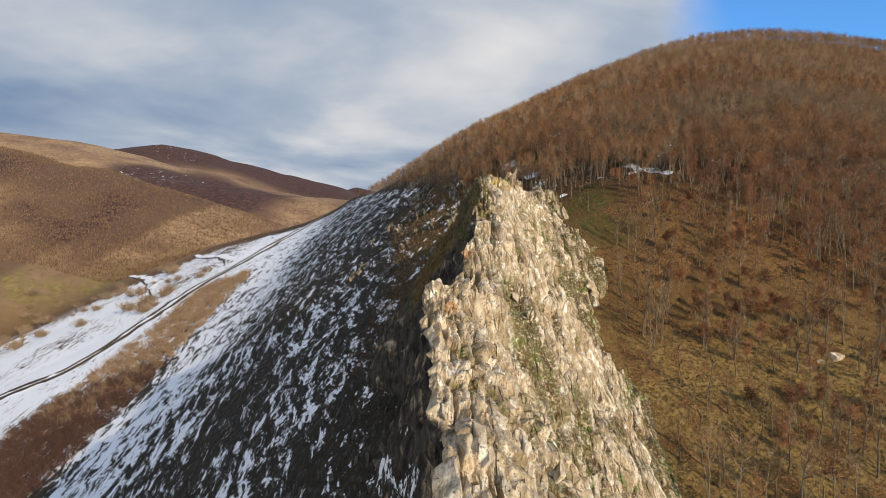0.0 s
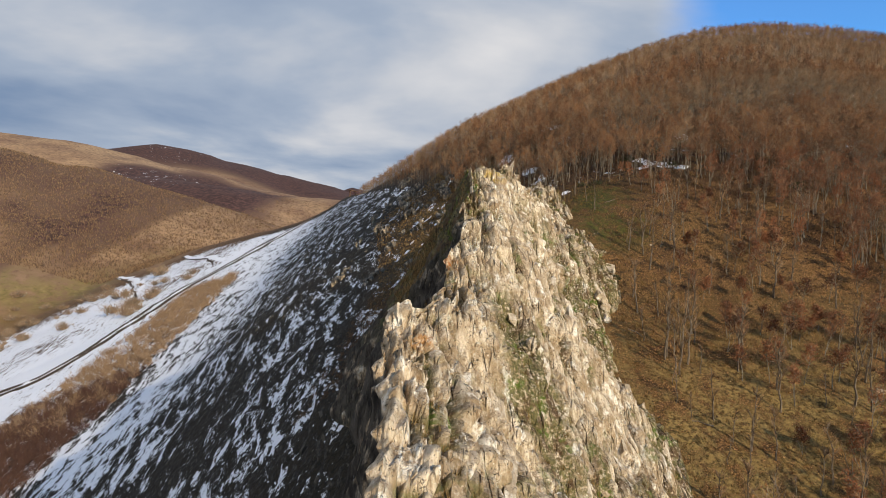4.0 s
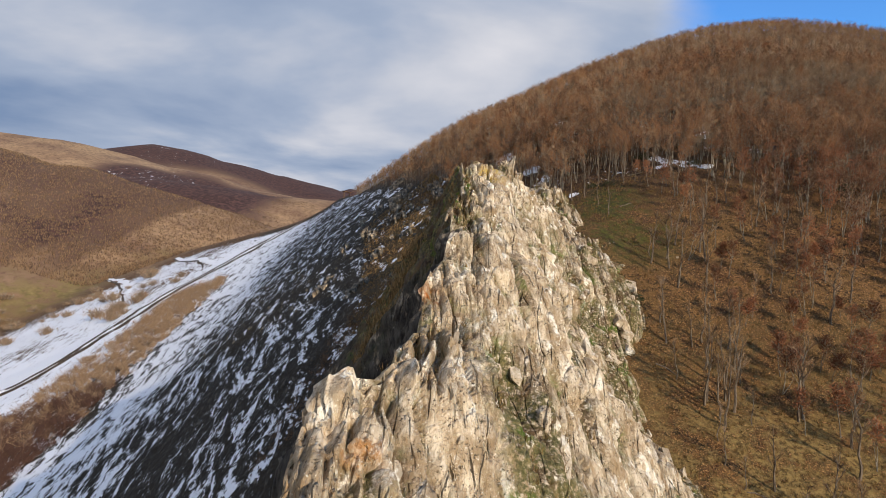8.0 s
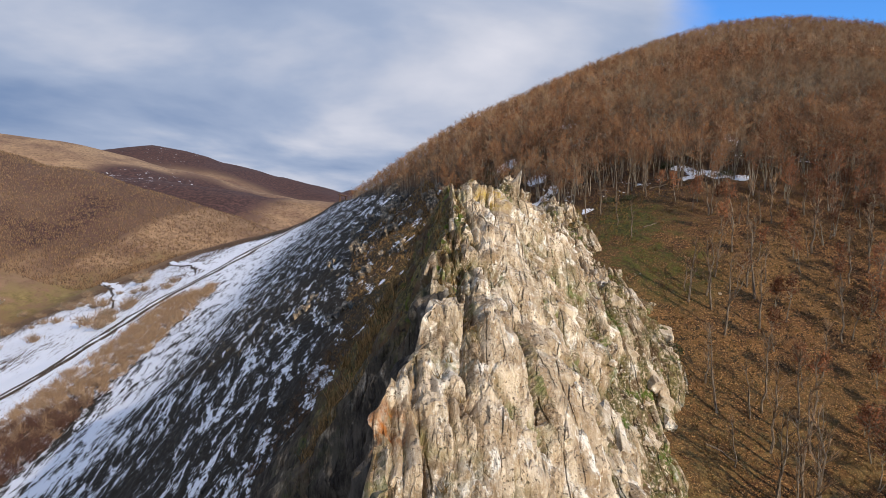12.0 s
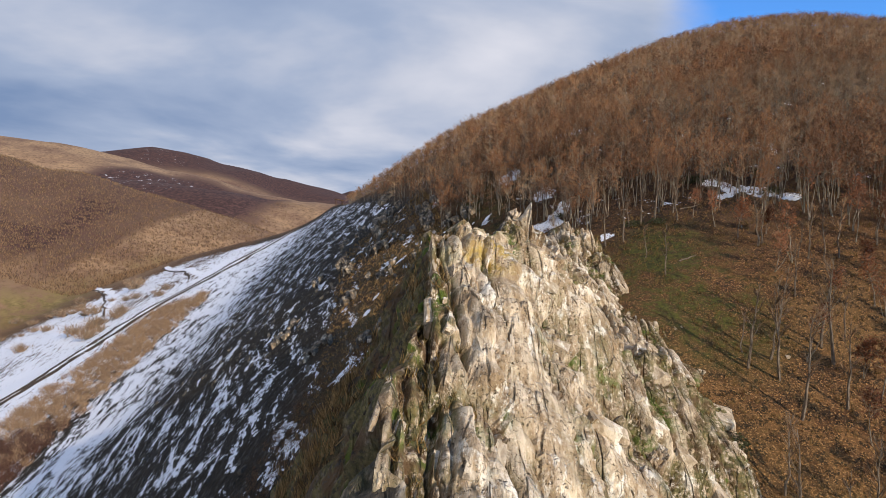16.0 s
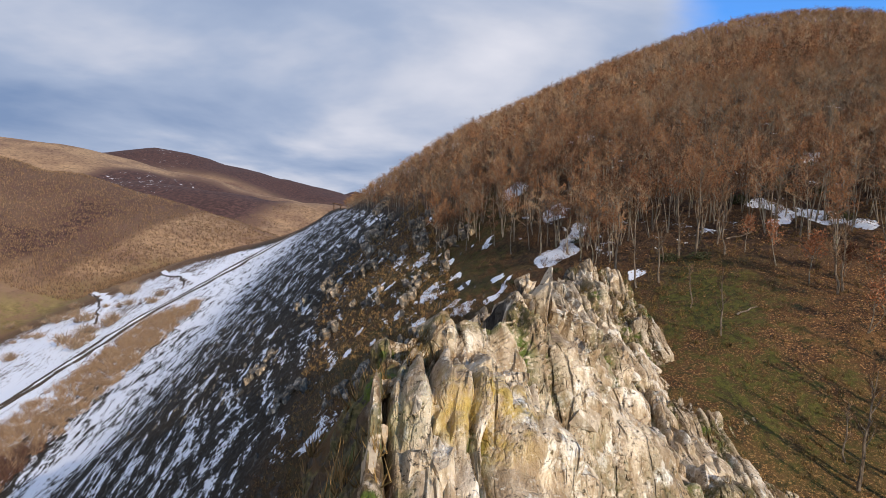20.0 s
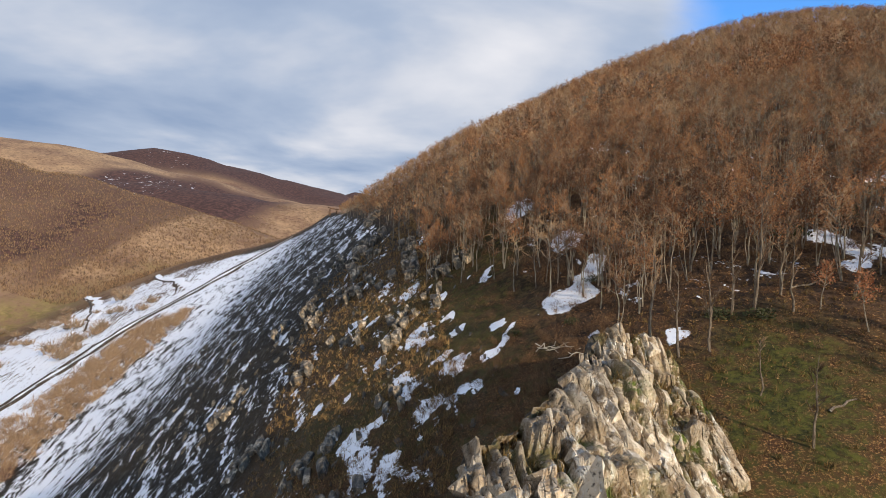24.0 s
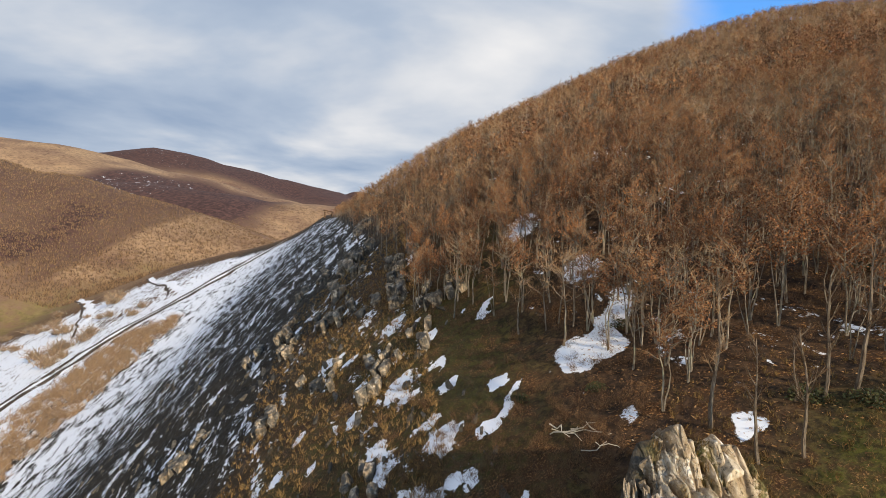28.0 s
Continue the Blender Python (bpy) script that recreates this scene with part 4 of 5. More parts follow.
def oak(seed, height, leaves, near=True):
    """A slim forest oak: trunk with limbs, fine twigs, withered leaves."""
    r = random.Random(seed)
    wood, twigs, foliage = [], [], []
    lean = np.array((r.uniform(-0.06, 0.06), r.uniform(-0.06, 0.06)))
    rings = 8 if near else 4
    path, wob = [], np.zeros(2)
    for i in range(rings):
        t = i / (rings - 1)
        wob = wob + np.array((r.gauss(0, 0.09), r.gauss(0, 0.09))) * (1 if i else 0)
        path.append((lean[0] * t * height + wob[0], lean[1] * t * height + wob[1], t * height * 0.92 - (0.35 if i == 0 else 0)))
    path = np.array(path)
    base = height * r.uniform(0.010, 0.0145) * (1.0 if near else 0.95)
    wood.append(tube(path, [base * (1.3 if i == 0 else 1.0) * (1 - 0.88 * i / (rings - 1)) for i in range(rings)], 6 if near else 3))
    if near and r.random() < 0.4:
        a = r.uniform(0, 6.28)
        p2 = path * np.array((1, 1, 0.9)) + np.linspace(0, 1, rings)[:, None] ** 0.8 * np.array((math.cos(a), math.sin(a), 0)) * r.uniform(0.8, 1.5)
        wood.append(tube(p2, [base * 0.75 * (1 - 0.88 * i / (rings - 1)) for i in range(rings)], 5))
    limbs = r.randint(15, 20) if near else 13
    for n in range(limbs):
        t = r.uniform(0.5 if near else 0.42, 0.98) if n else 0.97
        p = np.array([np.interp(t, np.linspace(0, 1, rings), path[:, c]) for c in range(3)])
        az, up = r.uniform(0, 6.283), r.uniform(0.3, 1.15)
        d = np.array((math.cos(az), math.sin(az), up))
        d /= np.linalg.norm(d)
        length = height * r.uniform(0.17, 0.36) * (1.3 - 0.75 * t)
        bend = np.array((r.gauss(0, 0.12), r.gauss(0, 0.12), 0.25))
        q = [p, p + d * length * 0.5 + bend * length * 0.1, p + d * length + bend * length * 0.5]
        if near:
            wood.append(tube(q, [0.042 * (1.2 - t * 0.6), 0.028, 0.010], 3))
        else:
            twigs.append(blade(p, q[2] - p, length * 1.05, 0.05, r))
        for m in range(9 if near else 6):
            s = r.uniform(0.2, 1.0)
            o = q[0] + (q[2] - q[0]) * s
            e = d + np.array((r.gauss(0, 0.7), r.gauss(0, 0.7), r.gauss(0.3, 0.45)))
            ln_t = height * r.uniform(0.05, 0.12)
            twigs.append(blade(o, e, ln_t, r.uniform(0.010, 0.018) if near else r.uniform(0.025, 0.05), r))
            if near:
                en = e / np.linalg.norm(e)
                for _ in range(2):
                    o2 = o + en * ln_t * r.uniform(0.3, 0.9)
                    twigs.append(blade(o2, en + np.array([r.gauss(0, 0.6) for _ in range(3)]), ln_t * 0.6, 0.010, r))
            if r.random() < leaves:
                for _ in range(5 if near else 2):
                    foliage.append(leaf(o + np.array([r.gauss(0, 0.22 if near else 0.3) for _ in range(3)]), r.uniform(0.07, 0.13) if near else r.uniform(0.16, 0.26), r))
    return gather(wood), gather(twigs), gather(foliage) if foliage else None


def tree_prototype(seed, height, leaves, label):
    wood, twigs, foliage = oak(seed, height, leaves)
    t = tagged(new("tree"), label, "tree", group="hillside oaks")
    part("trunk", mesh_of("trunk", *wood, BARK), t)
    tagged(part("crown", mesh_of("crown", *twigs, TWIG), t), kind="stuff")
    if foliage:
        tagged(part("foliage", mesh_of("foliage", *foliage, LEAF), t, "withered red-brown leaves"), kind="stuff")
    return t


def slim_tree(seed, height, limbs, label):
    """A thin tree of the open slope, with few upright branches."""
    r = random.Random(seed)
    wood, twigs = [], []
    path = [(0, 0, -0.3)]
    for i in range(1, 8):
        path.append((path[-1][0] + r.gauss(0, 0.11), path[-1][1] + r.gauss(0, 0.11), height * i / 7))
    path = np.array(path)
    wood.append(tube(path, [height * 0.0165 * (1 - 0.9 * i / 7) + 0.008 for i in range(8)], 5))
    for n in range(limbs):
        t = r.uniform(0.3, 0.97)
        p = np.array([np.interp(t, np.linspace(0, 1, 8), path[:, c]) for c in range(3)])
        az = r.uniform(0, 6.283)
        d = np.array((math.cos(az), math.sin(az), r.uniform(0.9, 2.0)))
        d /= np.linalg.norm(d)
        ln_l = height * r.uniform(0.1, 0.24) * (1.3 - 0.8 * t)
        wood.append(tube([p, p + d * ln_l * 0.5, p + (d + (0, 0, 0.25)) * ln_l], [0.045, 0.03, 0.012], 3))
        for _ in range(14):
            o = p + d * ln_l * r.uniform(0.25, 1.0)
            twigs.append(blade(o, d + np.array((r.gauss(0, 0.5), r.gauss(0, 0.5), r.gauss(0.3, 0.4))), height * r.uniform(0.05, 0.13), 0.019, r))
    t = tagged(new("slim_tree"), label, "tree", group="thin trees on the open slope")
    part("trunk", mesh_of("trunk", *gather(wood), DARK_BARK), t)
    tagged(part("twig_spray", mesh_of("twig_spray", *gather(twigs), TWIG), t), kind="stuff")
    return t


def forest_spots():
    """Places of trees: x, y, and whether they stand in the open."""
    r = random.Random(5)
    out = []
    y = 50.0
    while y < 540:
        gap = 2.1 if y < 200 else 3.0 if y < 300 else 3.8
        x0 = float(np.interp(y, [50, 112, 122, 140, 175, 300, 400, 470, 540], [27, 30, 24, 12, 7, -24, -48, -62, -66]))
        x = x0 - 4
        while x < 12 + 0.86 * max(y, 60) and x < 440:
            px, py = x + r.uniform(-0.45, 0.45) * gap, y + r.uniform(-0.5, 0.5) * gap
            line = float(np.interp(px, [4, 10, 16, 20, 24, 30, 40, 48, 62, 75, 140], [166, 158, 150, 145, 131, 133, 130, 122, 98, 74, 40]))
            dense = 1.0 if py > line + 22 else 0.8 if py > line + 6 else 0.45 if py > line else 0.0
            open_air = 0.46 if py < line and px > float(crest_right(np.array(py))) + 1.5 else 0.0
            if math.hypot((px - 32) / 8, (py - 117) / 12) < 1:
                open_air = 0.03
            if r.random() < max(dense, open_air) and px > x0 + r.uniform(-3, 3):
                out.append((px, py, dense == 0.0))
            x += gap
        y += gap
    return out


KINDS = [tree_prototype(31, 8.6, 0.0, "tall bare oak with grey bark and fine brown twigs"),
         tree_prototype(32, 7.6, 0.05, "slim bare oak with a forked crown"),
         tree_prototype(33, 9.0, 0.12, "tall oak with only a few withered leaves"),
         tree_prototype(34, 7.4, 0.75, "oak that keeps its withered red-brown leaves"),
         tree_prototype(35, 8.2, 0.5, "oak half clothed in dry brown leaves"),
         tree_prototype(36, 6.2, 0.9, "low oak thick with dry russet leaves"),
         ]
saplings = [slim_tree(80, 8.4, 14, "thin bare tree with a straight pale trunk"), slim_tree(81, 7.4, 11, "thin bare tree on the grassy slope"),
            slim_tree(82, 6.6, 16, "thin leafless tree with upswept twigs"), slim_tree(83, 4.2, 9, "small crooked sapling in the grass"), slim_tree(84, 9.0, 12, "tall thin leafless tree")]
YOUNG = []
for n, (seed, height, leaves) in enumerate(((41, 5.2, 0.8), (42, 4.4, 0.55), (43, 6.0, 0.35), (44, 3.4, 0.9))):
    young = tree_prototype(seed, height, leaves, "young oak with dry russet leaves on the open slope")
    young.name = "young_oak"
    tagged(young, "", "", "young oaks on the open slope")
    YOUNG.append(young)
FAR_KINDS = [oak(60 + k, 8.0 + 0.3 * (k % 3), (0.0, 0.12, 0.3, 0.8)[k % 4], near=False) for k in range(8)]
MID_KINDS = [oak(50 + k, 8.2 + 0.3 * (k % 2), (0.0, 0.1, 0.25, 0.8)[k]) for k in range(4)]
spots = forest_spots()
tx, ty = np.array([s[0] for s in spots]), np.array([s[1] for s in spots])
tz = ground_z(tx, ty)
leafy = fbm(tx, ty, 28, 3, 51) + 0.38 * step(70, 25, np.abs(tx - 62)) * step(230, 140, ty) + 0.15 * step(14, 6, np.abs(tx - 30)) * step(160, 135, ty) + 0.12 * step(32, 44, tx) * step(170, 145, ty) - 0.3 * step(190, 260, ty)
far_wood, far_twigs, far_leaves = [], [], []
placed, slim, young_count = 0, 0, 0
for n, (px, py, lone) in enumerate(spots):
    k = rng.uniform(0.78, 1.15)
    yaw = rng.uniform(0, 360)
    want = leafy[n] + rng.uniform(-0.35, 0.35)
    k *= 0.88
    if lone and px > 36 and py > 62 and young_count < 230 and rng.random() < 0.62:
        m = pose(px, py, tz[n], rng.uniform(-5, 5), rng.uniform(-5, 5), yaw)
        c = YOUNG[young_count] if young_count < len(YOUNG) else copy_thing(YOUNG[rng.randrange(len(YOUNG))], m)
        c.matrix_world = m
        c.scale = (k, k, k)
        young_count += 1
        continue
    if lone and slim < 295 and py > 58:
        m = pose(px, py, tz[n], rng.uniform(-5, 5), rng.uniform(-5, 5), yaw)
        c = saplings[slim] if slim < len(saplings) else copy_thing(saplings[rng.randrange(len(saplings))], m)
        c.matrix_world = m @ Matrix.Scale(k, 4)
        slim += 1
        continue
    if not lone and py < 152 and placed < 290 and px < 95:
        kind = rng.choice((3, 4, 5)) if want > 0.22 and not lone else rng.choice((0, 1, 2, 2))
        m = pose(px, py, tz[n], rng.uniform(-4, 4), rng.uniform(-4, 4), yaw) @ Matrix.Scale(k, 4)
        if placed < len(KINDS):
            KINDS[placed].matrix_world = m
        else:
            c = copy_thing(KINDS[kind], m)
            c.scale = (k, k, k)
        placed += 1
        continue
    kind = rng.choice((3, 7, 3, 2)) if want > 0.22 else rng.choice((0, 4, 1, 5, 2))
    wood, twigs, foliage = FAR_KINDS[kind] if py > 190 or px > 130 else MID_KINDS[kind % 4]
    c, s = math.cos(radians(yaw)) * k, math.sin(radians(yaw)) * k
    rot = np.array(((c, -s, 0), (s, c, 0), (0, 0, k)))
    at = (px, py, tz[n] - 0.1)
    far_wood.append((wood[0] @ rot.T + at, wood[1]))
    far_twigs.append((twigs[0] @ rot.T + at, twigs[1]))
    if foliage:
        far_leaves.append((foliage[0] @ rot.T + at, foliage[1]))
woods = tagged(new("oak_wood"), "dense leafless oak wood covering the hill, brown in low sun", "forest", kind="stuff")
tones = np.random.RandomState(8)
for name, pieces, mat in (("trunks", far_wood, BARK), ("twigs", far_twigs, FAR_TWIG), ("dry_leaves", far_leaves, FAR_LEAF)):
    wm = mesh_of(name, *gather(pieces), mat)
    set_attr(wm, "tone", np.concatenate([np.full(len(v), q) for (v, f), q in zip(pieces, tones.uniform(0, 1, len(pieces)))]))
    tagged(part(name, wm, woods), kind="stuff")


# ---- shrubs, grass ----
def shrub(seed, size, blades, width):
    r = random.Random(seed)
    out = []
    for _ in range(blades):
        o = np.array((r.gauss(0, 0.22), r.gauss(0, 0.22), r.uniform(0, 0.25))) * size
        d = np.array((r.gauss(0, 0.55), r.gauss(0, 0.55), r.uniform(0.5, 1.2)))
        ln_b = size * r.uniform(0.5, 1.1)
        out.append(blade(o, d, ln_b, width, r))
        e = d / np.linalg.norm(d)
        for _ in range(2):
            out.append(blade(o + e * ln_b * r.uniform(0.3, 0.8), e + np.array([r.gauss(0, 0.6) for _ in range(3)]), ln_b * 0.5, width * 0.7, r))
    return gather(out)


def scatter(name, label, category, spots, shapes, mat, seed):
    """One object of many plants: spots are x, y, size."""
    r = random.Random(seed)
    px, py = np.array([s[0] for s in spots]), np.array([s[1] for s in spots])
    pz = ground_z(px, py)
    out = []
    for (x, y, k), z in zip(spots, pz):
        v, f = shapes[r.randrange(len(shapes))]
        a = r.uniform(0, 6.28)
        c, s = math.cos(a) * k, math.sin(a) * k
        out.append((v @ np.array(((c, -s, 0), (s, c, 0), (0, 0, k * r.uniform(0.8, 1.2)))).T + (x, y, z), f))
    return tagged(new(name, mesh_of(name, *gather(out), mat)), label, category, kind="stuff")


SHRUBS = [shrub(70 + k, 1.0, 26, 0.022) for k in range(6)]
r7 = random.Random(7)
foot_of_slope, dark_foot = [], []
for _ in range(1500):
    y = r7.uniform(150, 440)
    mid_x = -133 - 0.09 * max(y - 250, 0)
    x = mid_x - r7.uniform(-4, 1) * r7.random() - 62 * r7.random() * float(np.interp(y, [150, 300, 600], [1.0, 0.85, 0.3]))
    k = r7.uniform(2.2, 5.0)
    if y < 250 + r7.uniform(-30, 20):
        dark_foot.append((x, y, k * 0.9))
    else:
        foot_of_slope.append((x, y, k))
for _ in range(900):
    dark_foot.append((-r7.uniform(134, 192), r7.uniform(150, 275), r7.uniform(2.4, 4.6)))
scatter("shrub_belt", "belt of bare tawny shrubs along the foot of the slope", "shrubs", foot_of_slope, SHRUBS, SHRUB, 1)
scatter("dark_thicket", "dark leafless thicket at the foot of the slope", "shrubs", dark_foot, SHRUBS, SHRUB_DARK, 2)

bush = tagged(new("bush"), "bare russet bush in the snowy field", "bush", group="bushes in the snow field")
tagged(part("stem_clump", mesh_of("stem_clump", *shrub(90, 1.0, 18, 0.06), BARK), bush), kind="stuff")
tagged(part("twig_spray", mesh_of("twig_spray", *shrub(91, 1.15, 60, 0.03), SHRUB), bush), kind="stuff")
for n in range(64):
    x, y = r7.uniform(-520, -220), 0
    y = r7.uniform(float(np.interp(x, [-520, -240], [520, 420])), float(np.interp(x, [-520, -320, -240], [700, 700, 560])))
    k = r7.uniform(4.0, 11.0)
    z = float(ground_z(np.array([x]), np.array([y]))[0])
    m = pose(x, y, z - 0.1, 0, 0, r7.uniform(0, 360))
    b = bush if n == 0 else copy_thing(bush, m)
    b.matrix_world = m
    b.scale = (k, k, k * 0.75)


def evergreen(seed):
    r = random.Random(seed)
    out = []
    for _ in range(420):
        a, u, q = r.uniform(0, 6.28), r.random(), r.random() ** 0.4
        s = math.sqrt(1 - u * u) * (1 + 0.25 * math.sin(3 * a + seed))
        out.append(leaf(np.array((q * s * math.cos(a), q * s * math.sin(a), q * u * 0.85 + 0.05)), r.uniform(0.06, 0.12), r))
    return gather(out)


green_bush = tagged(new("evergreen_bush"), "low dark evergreen bush among the oaks", "bush", group="evergreen bushes")
tagged(part("stem_clump", mesh_of("stem_clump", *shrub(93, 0.8, 10, 0.03), BARK), green_bush), kind="stuff")
tagged(part("foliage", mesh_of("foliage", *evergreen(3), EVERGREEN), green_bush), kind="stuff")
GREENS = [(50.7, 144.6, 2.0), (53.3, 140.4, 1.6), (65, 153, 2.6), (63, 142, 2.2), (50, 132.5, 1.5), (58, 149, 2.4), (70, 148, 2.6), (44, 142, 1.8), (31, 130, 1.3),
          (33.5, 128.2, 1.2), (25, 145.5, 1.1), (76, 140, 2.4), (80, 128, 2.2), (26, 99.5, 1.3), (27.5, 97, 1.2), (68, 118, 2.2), (73, 108, 2.0), (21, 138, 0.9), (16, 141, 0.9)]
for n, (x, y, k) in enumerate(GREENS):
    z = float(ground_z(np.array([float(x)]), np.array([float(y)]))[0])
    m = pose(x, y, z - 0.1, 0, 0, r7.uniform(0, 360))
    b = green_bush if n == 0 else copy_thing(green_bush, m)
    b.matrix_world = m
    b.scale = (k, k, k * 0.8)


def tuft(seed, n=9):
    r = random.Random(seed)
    return gather([blade(np.array((r.gauss(0, 0.12), r.gauss(0, 0.12), 0)), (r.gauss(0, 0.45), r.gauss(0, 0.45), 1), r.uniform(0.5, 1.0), 0.03, r) for _ in range(n)])


TUFTS = [tuft(110 + k) for k in range(6)]
grass = []
for _ in range(5200):
    i = r7.randrange(10, len(ys) - 8)
    j = r7.randrange(20, NW + NF - 2)
    if turf[i, j] < 0.45 + 0.4 * r7.random():
        continue
    v, f = TUFTS[r7.randrange(6)]
    grass.append((v * r7.uniform(0.35, 0.75) + at_rock(i, j), f))
tagged(part("dry_grass", mesh_of("dry_grass", *gather(grass), STRAW), crest), kind="stuff")
tall = []
while len(tall) < 900:
    i, j = r7.randrange(470, 590), r7.randrange(30, NW - 4)
    if fbm(np.array([RX[i, j]]), np.array([ys[i]]), 3.5, 2, 97)[0] > -0.12 + 0.2 * r7.random():
        v, f = TUFTS[r7.randrange(6)]
        k = r7.uniform(0.6, 1.5)
        tall.append((v * (k * 0.8, k * 0.8, k) + at_rock(i, j) - (0, 0, 0.05), f))
tagged(part("bank_grass", mesh_of("bank_grass", *gather(tall), TAWNY), crest), kind="stuff")
lawn, rough_lawn = [], []
for _ in range(9000):
    y = r7.uniform(48, 135)
    x = float(crest_right(np.array(y))) + 45 * r7.random() ** 1.2
    lawn.append((x, y, r7.uniform(0.25, 0.6)))
for _ in range(5200):
    y = r7.uniform(118, 215)
    x = float(np.interp(y, [118, 140, 260], [9, 10, -4])) - 22 * r7.random() ** 1.5
    rough_lawn.append((x, y, r7.uniform(0.4, 0.9)))
scatter("slope_grass", "dry tufted grass on the open hillside", "grass", lawn, TUFTS, STRAW, 3)
scatter("ridge_grass", "tawny dead grass in tufts among the stones of the shaded slope", "grass", rough_lawn, TUFTS, TAWNY, 4)

under = []
for _ in range(2200):
    y = r7.uniform(100, 200)
    x = float(np.interp(y, [100, 125, 140, 200], [12, 18, 26, 30])) - r7.uniform(0, 34) + (r7.uniform(0, 60) if y > 135 else 0)
    under.append((x, y, r7.uniform(0.5, 1.2)))
for _ in range(420):
    under.append((r7.uniform(5, 24), r7.uniform(122, 142), r7.uniform(0.4, 0.9)))
for _ in range(500):
    y = r7.uniform(70, 130)
    under.append((float(crest_right(np.array(y))) + r7.uniform(8, 60), y, r7.uniform(0.4, 0.9)))
LOW = [shrub(170 + k, 1.0, 34, 0.009) for k in range(5)]
BRACKEN = make_twig("bracken_stem", (0.06, 0.032, 0.018), (0.22, 0.125, 0.06))
scatter("undergrowth", "brown leafless undergrowth and bracken at the wood's edge", "undergrowth", under, LOW, BRACKEN, 5)
hill_scrub = []
for _ in range(22000):
    y = r7.uniform(760, 1260)
    hill_scrub.append((-r7.uniform(330, 0.86 * y), y, r7.uniform(2.0, 4.8)))
for _ in range(11000):
    y = r7.uniform(1260, 1850)
    x = -r7.uniform(0.13 * y, 0.62 * y)
    if math.hypot(x + 800, (y - 1800) * 0.7) > 300:
        hill_scrub.append((x, y, r7.uniform(2.2, 4.4)))
POLES = [gather([blade(np.array((r7.gauss(0, 0.35), r7.gauss(0, 0.35), 0)), (r7.gauss(0, 0.2), r7.gauss(0, 0.2), 1), r7.uniform(0.6, 1.1), 0.08, r7) for _ in range(5)]) for _ in range(6)]
scatter("hill_scrub", "bare tawny scrub covering the far hillside", "scrub", hill_scrub, POLES, HILL_TWIG, 6)

rs = np.random.RandomState(21)
N = 110000
ly = rs.uniform(45, 165, N)
lx = crest_right(np.minimum(ly, 130)) - 3 + (12 + ly * 0.62) * rs.uniform(0, 1, N) ** 1.15
keep = np.hypot(lx - 33, (ly - 112) * 0.8) > 7 + 6 * rs.uniform(0, 1, N)
lx, ly = lx[keep], ly[keep]
lz = ground_z(lx, ly) + 0.05
size = rs.uniform(0.035, 0.10, len(lx))[:, None]
c0 = np.stack([lx, ly, lz], -1)
a1, a2 = rs.normal(0, 1, (len(lx), 3)), rs.normal(0, 1, (len(lx), 3))
a1[:, 2] *= 0.45
a2[:, 2] *= 0.45
corners = np.stack([c0 + a1 * size, c0 + a2 * size, c0 - (a1 + a2) * 0.5 * size], 1).reshape(-1, 3)
tagged(new("leaf_litter", mesh_of("leaf_litter", corners, np.arange(len(corners)).reshape(-1, 3), FALLEN)), "fallen brown oak leaves strewn over the slope", "leaf litter", kind="stuff")

# ---- tracks over the snowy field ----
def make_track(name, a, b):
    m = Mat(name, 0.95)
    n = m.noise(2.5, 5, 0.65)
    m.color(m.mix(m.ramp(n, 0.4, 0.62), a, b))
    m.bump(n, 0.6, 0.2)
    return m.m


def make_mud():
    m = Mat("wet_track_mud", 0.9)
    n = m.noise(1.5, 5, 0.65)
    base = m.mix(m.ramp(n, 0.4, 0.62), (0.035, 0.025, 0.017), (0.09, 0.065, 0.045))
    m.color(m.mix(m.ramp(m.noise(9.0, 5, 0.7), 0.60, 0.64), base, (0.8, 0.82, 0.86)))
    m.bump(n, 0.6, 0.2)
    return m.m


MUD = make_mud()
PACKED = make_track("packed_snow", (0.82, 0.84, 0.88), (0.88, 0.89, 0.91))


def ribbon(name, points, width, offset, lift, mat, parent, steps=160, thick=0.0):
    p = np.array(points, float)
    s = np.concatenate([[0], np.cumsum(np.hypot(*np.diff(p, axis=0).T))])
    u = np.linspace(0, s[-1], steps)
    cx, cy = curve(u, s, p[:, 0]), curve(u, s, p[:, 1])
    nx, ny = np.gradient(cx), np.gradient(cy)
    ln_n = np.hypot(nx, ny)
    nx, ny = -ny / ln_n, nx / ln_n
    wob = fbm(u, u * 0, 26, 4, len(name) + int(10 * offset)) * width * 0.9
    cols = []
    for k in (-1, -0.5, 0, 0.5, 1):
        o = offset + k * width / 2 * (1 + 0.35 * fbm(u, u * 0 + k, 9, 2, 3)) + wob
        x, y = cx + nx * o, cy + ny * o
        cols.append(np.stack([x, y, ground_z(x, y, False) + lift * (1 if abs(k) < 1 else -1.5)], -1))
    v = np.stack(cols, 1).reshape(-1, 3)
    return part(name, mesh_of(name, v, grid_faces(steps, 5), mat, True), parent)


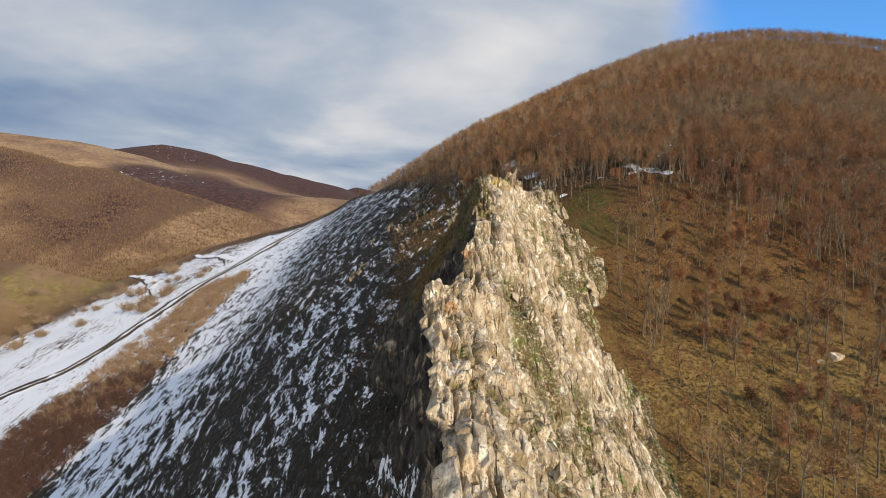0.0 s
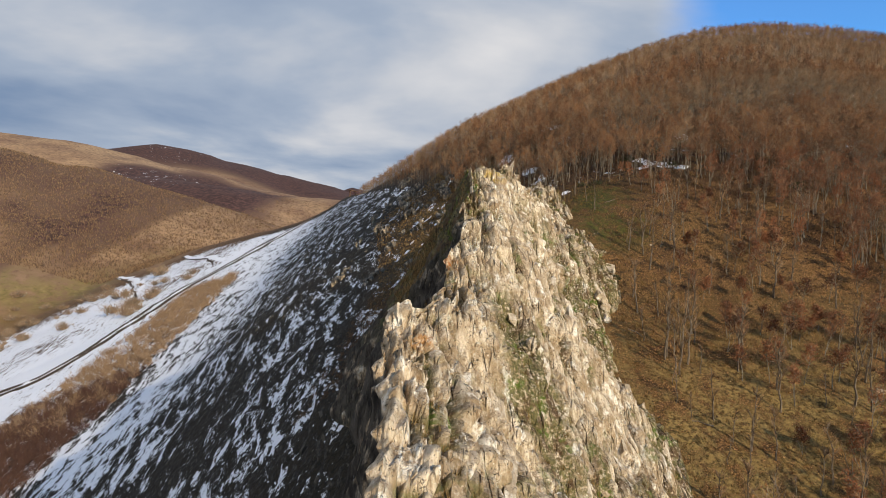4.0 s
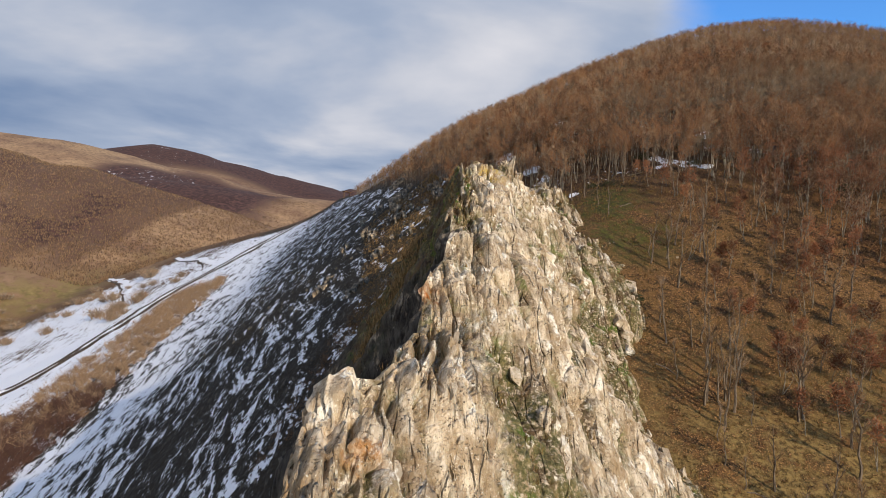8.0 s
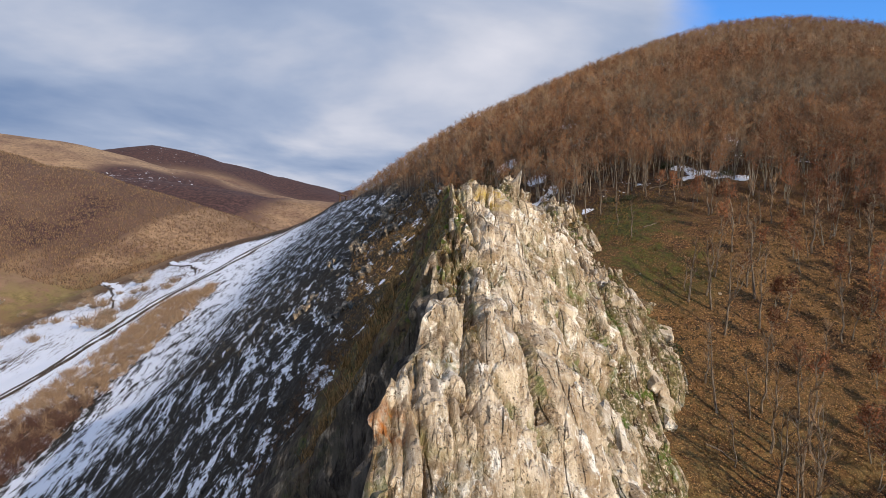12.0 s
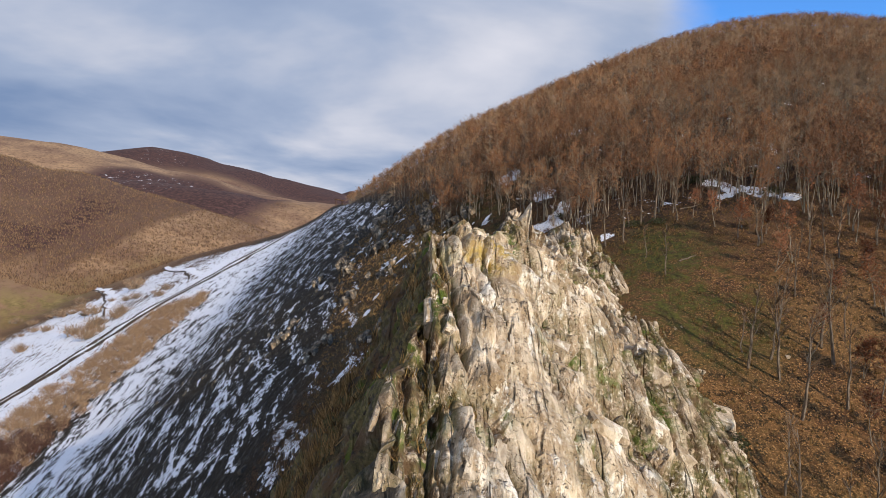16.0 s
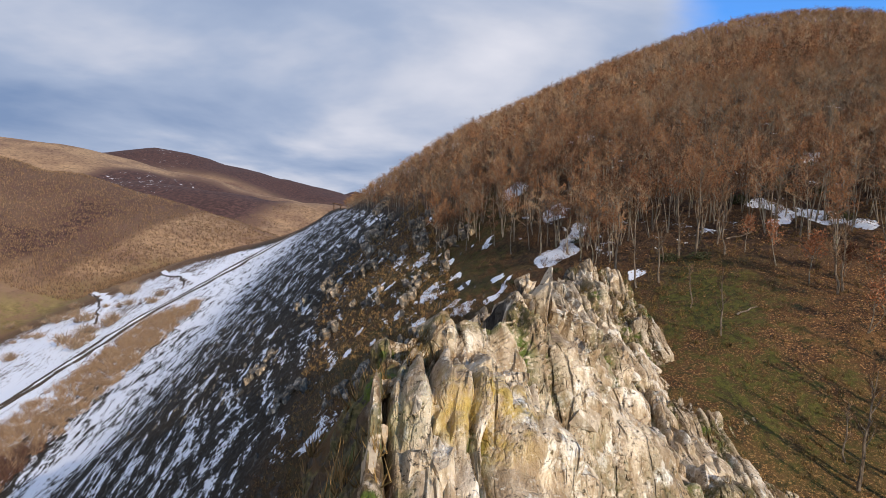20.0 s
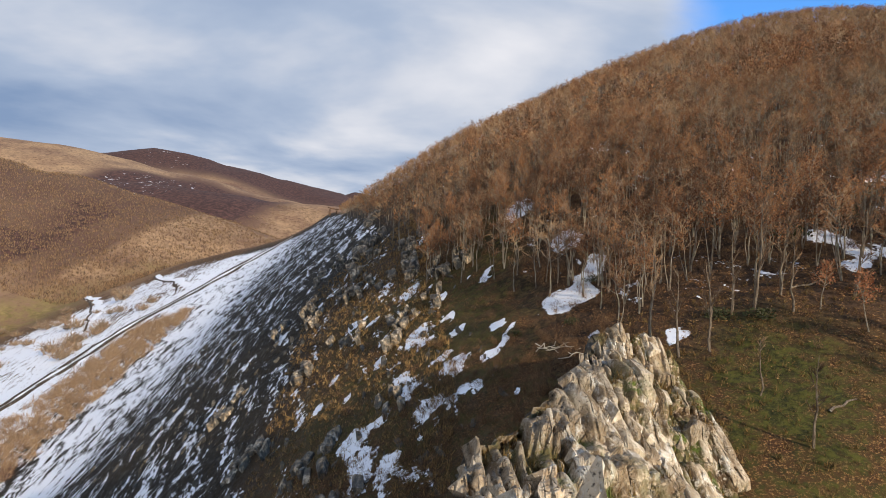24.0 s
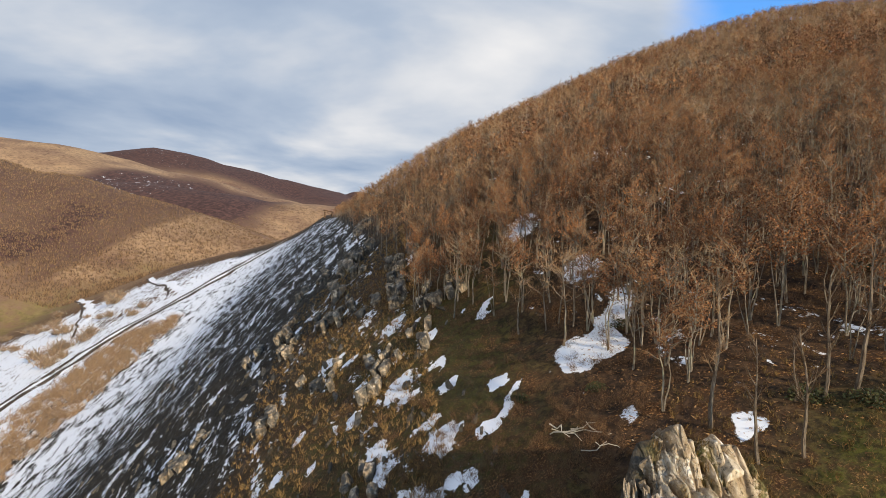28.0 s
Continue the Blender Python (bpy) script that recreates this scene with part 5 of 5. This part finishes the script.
TRACK = [(-300, 318), (-262, 330), (-232, 334), (-216, 362), (-214, 395), (-206, 454), (-184, 503), (-170, 549), (-144, 580), (-124, 592)]
track = tagged(new("dirt_track"), "muddy farm track with two dark wheel ruts in snow", "track", kind="structure")
ribbon("verge", TRACK, 14, 0.0, 0.35, PACKED, track)
ribbon("rut", TRACK, 6.8, -6.4, 0.75, MUD, track)
ribbon("rut", TRACK, 4.8, 4.0, 0.75, MUD, track)
for pts, w in (([(-428, 772), (-390, 722), (-348, 661), (-300, 580), (-262, 515)], 9.0), ([(-312, 715), (-280, 665), (-232, 595), (-205, 545)], 8.0)):
    ramp_track = tagged(new("snowy_ramp"), "snow-covered ramp with a dark earth bank beside it", "track", kind="structure")
    ribbon("snow_bed", pts, w, 0.0, 0.45, PACKED, ramp_track)
    ribbon("earth_bank", pts, w * 0.3, -w * 0.6, 0.5, MUD, ramp_track)

# ---- small things ----
def log_mesh(length, radius, seed, bend=0.1):
    r = random.Random(seed)
    return tube([(length * (t - 0.5), r.gauss(0, bend), r.gauss(0, bend * 0.4)) for t in (0, 0.25, 0.5, 0.75, 1)], [radius * q for q in (1, 0.95, 0.85, 0.7, 0.5)], 6)


def on_ground(x, y):
    return float(ground_z(np.array([float(x)]), np.array([float(y)]))[0])


for x, y, length, yaw in ((27.6, 87.2, 2.4, -42), (33.0, 118.5, 2.2, 15), (39.0, 131.5, 3.0, 5), (30.5, 74.0, 2.2, 160)):
    ob = new("fallen_log", mesh_of("fallen_log", *log_mesh(length, 0.09, int(x)), DARK_BARK))
    dx, dy = 0.5 * length * math.cos(radians(yaw)), 0.5 * length * math.sin(radians(yaw))
    rise = on_ground(x + dx, y + dy) - on_ground(x - dx, y - dy)
    ob.matrix_world = pose(x, y, 0.5 * (on_ground(x + dx, y + dy) + on_ground(x - dx, y - dy)) + 0.08, 0, -math.degrees(math.atan2(rise, length)), yaw)
    tagged(ob, "fallen brown log lying on leaf litter", "log", group="fallen logs")

BONE = make_twig("bleached_branch", (0.36, 0.31, 0.23), (0.5, 0.45, 0.36))
r9 = random.Random(9)
heap = tagged(new("branch_heap"), "heap of bleached dead branches on the slope", "dead branches")
heap.location = (19.6, 132.8, on_ground(19.6, 132.8))
for _ in range(11):
    L_b = r9.uniform(1.2, 3.4)
    b = part("branch", mesh_of("branch", *log_mesh(L_b, r9.uniform(0.03, 0.05), r9.randrange(999), 0.22), BONE), heap)
    b.matrix_basis = pose(r9.uniform(-2.6, 2.6), r9.uniform(-1.8, 1.8), r9.uniform(0.1, 0.5), r9.uniform(-30, 30), r9.uniform(-30, 20), r9.uniform(-70, 20))

for x, y, k in ((55.5, 78.5, 1.5), (52.6, 77.4, 0.8), (35.5, 104.0, 0.35)):
    v, f = rough_stone(int(x * 10), 2)
    ob = new("boulder", mesh_of("boulder", v * (k * 1.3, k, k * 0.8), f, BLOCK))
    ob.matrix_world = pose(x, y, on_ground(x, y) + 0.05 * k, 10, 5, x * 7)
    tagged(ob, "pale limestone boulder half sunk in dry grass", "boulder", group="boulders")

PLANK = make_track("old_plank", (0.09, 0.05, 0.028), (0.17, 0.10, 0.055))
hide = tagged(new("wooden_shelter"), "small open wooden shelter with a sloping roof", "shelter")
hide.location = (-72, 497, on_ground(-72, 497) - 0.3)
hide.rotation_euler = (0, 0, radians(25))


def box(sx, sy, sz, at=(0, 0, 0), rot=(0, 0, 0), bevel=0.04):
    bm = bmesh.new()
    bmesh.ops.create_cube(bm, size=1)
    bmesh.ops.scale(bm, vec=(sx, sy, sz), verts=bm.verts)
    bmesh.ops.bevel(bm, geom=bm.edges[:], offset=bevel, segments=1, affect="EDGES")
    bmesh.ops.transform(bm, matrix=pose(*at, *rot), verts=bm.verts)
    me = bpy.data.meshes.new("box")
    bm.to_mesh(me)
    bm.free()
    me.materials.append(PLANK)
    return me


for sx_, sy_ in ((-1, -1), (1, -1), (-1, 1), (1, 1)):
    part("post", box(0.35, 0.35, 4.6, (sx_ * 2.4, sy_ * 1.6, 2.3)), hide)
part("roof", box(7.2, 4.8, 0.5, (0, 0, 4.9), (0, 12, 0)), hide)
part("back_wall", box(0.2, 3.2, 2.6, (2.4, 0, 1.9)), hide)
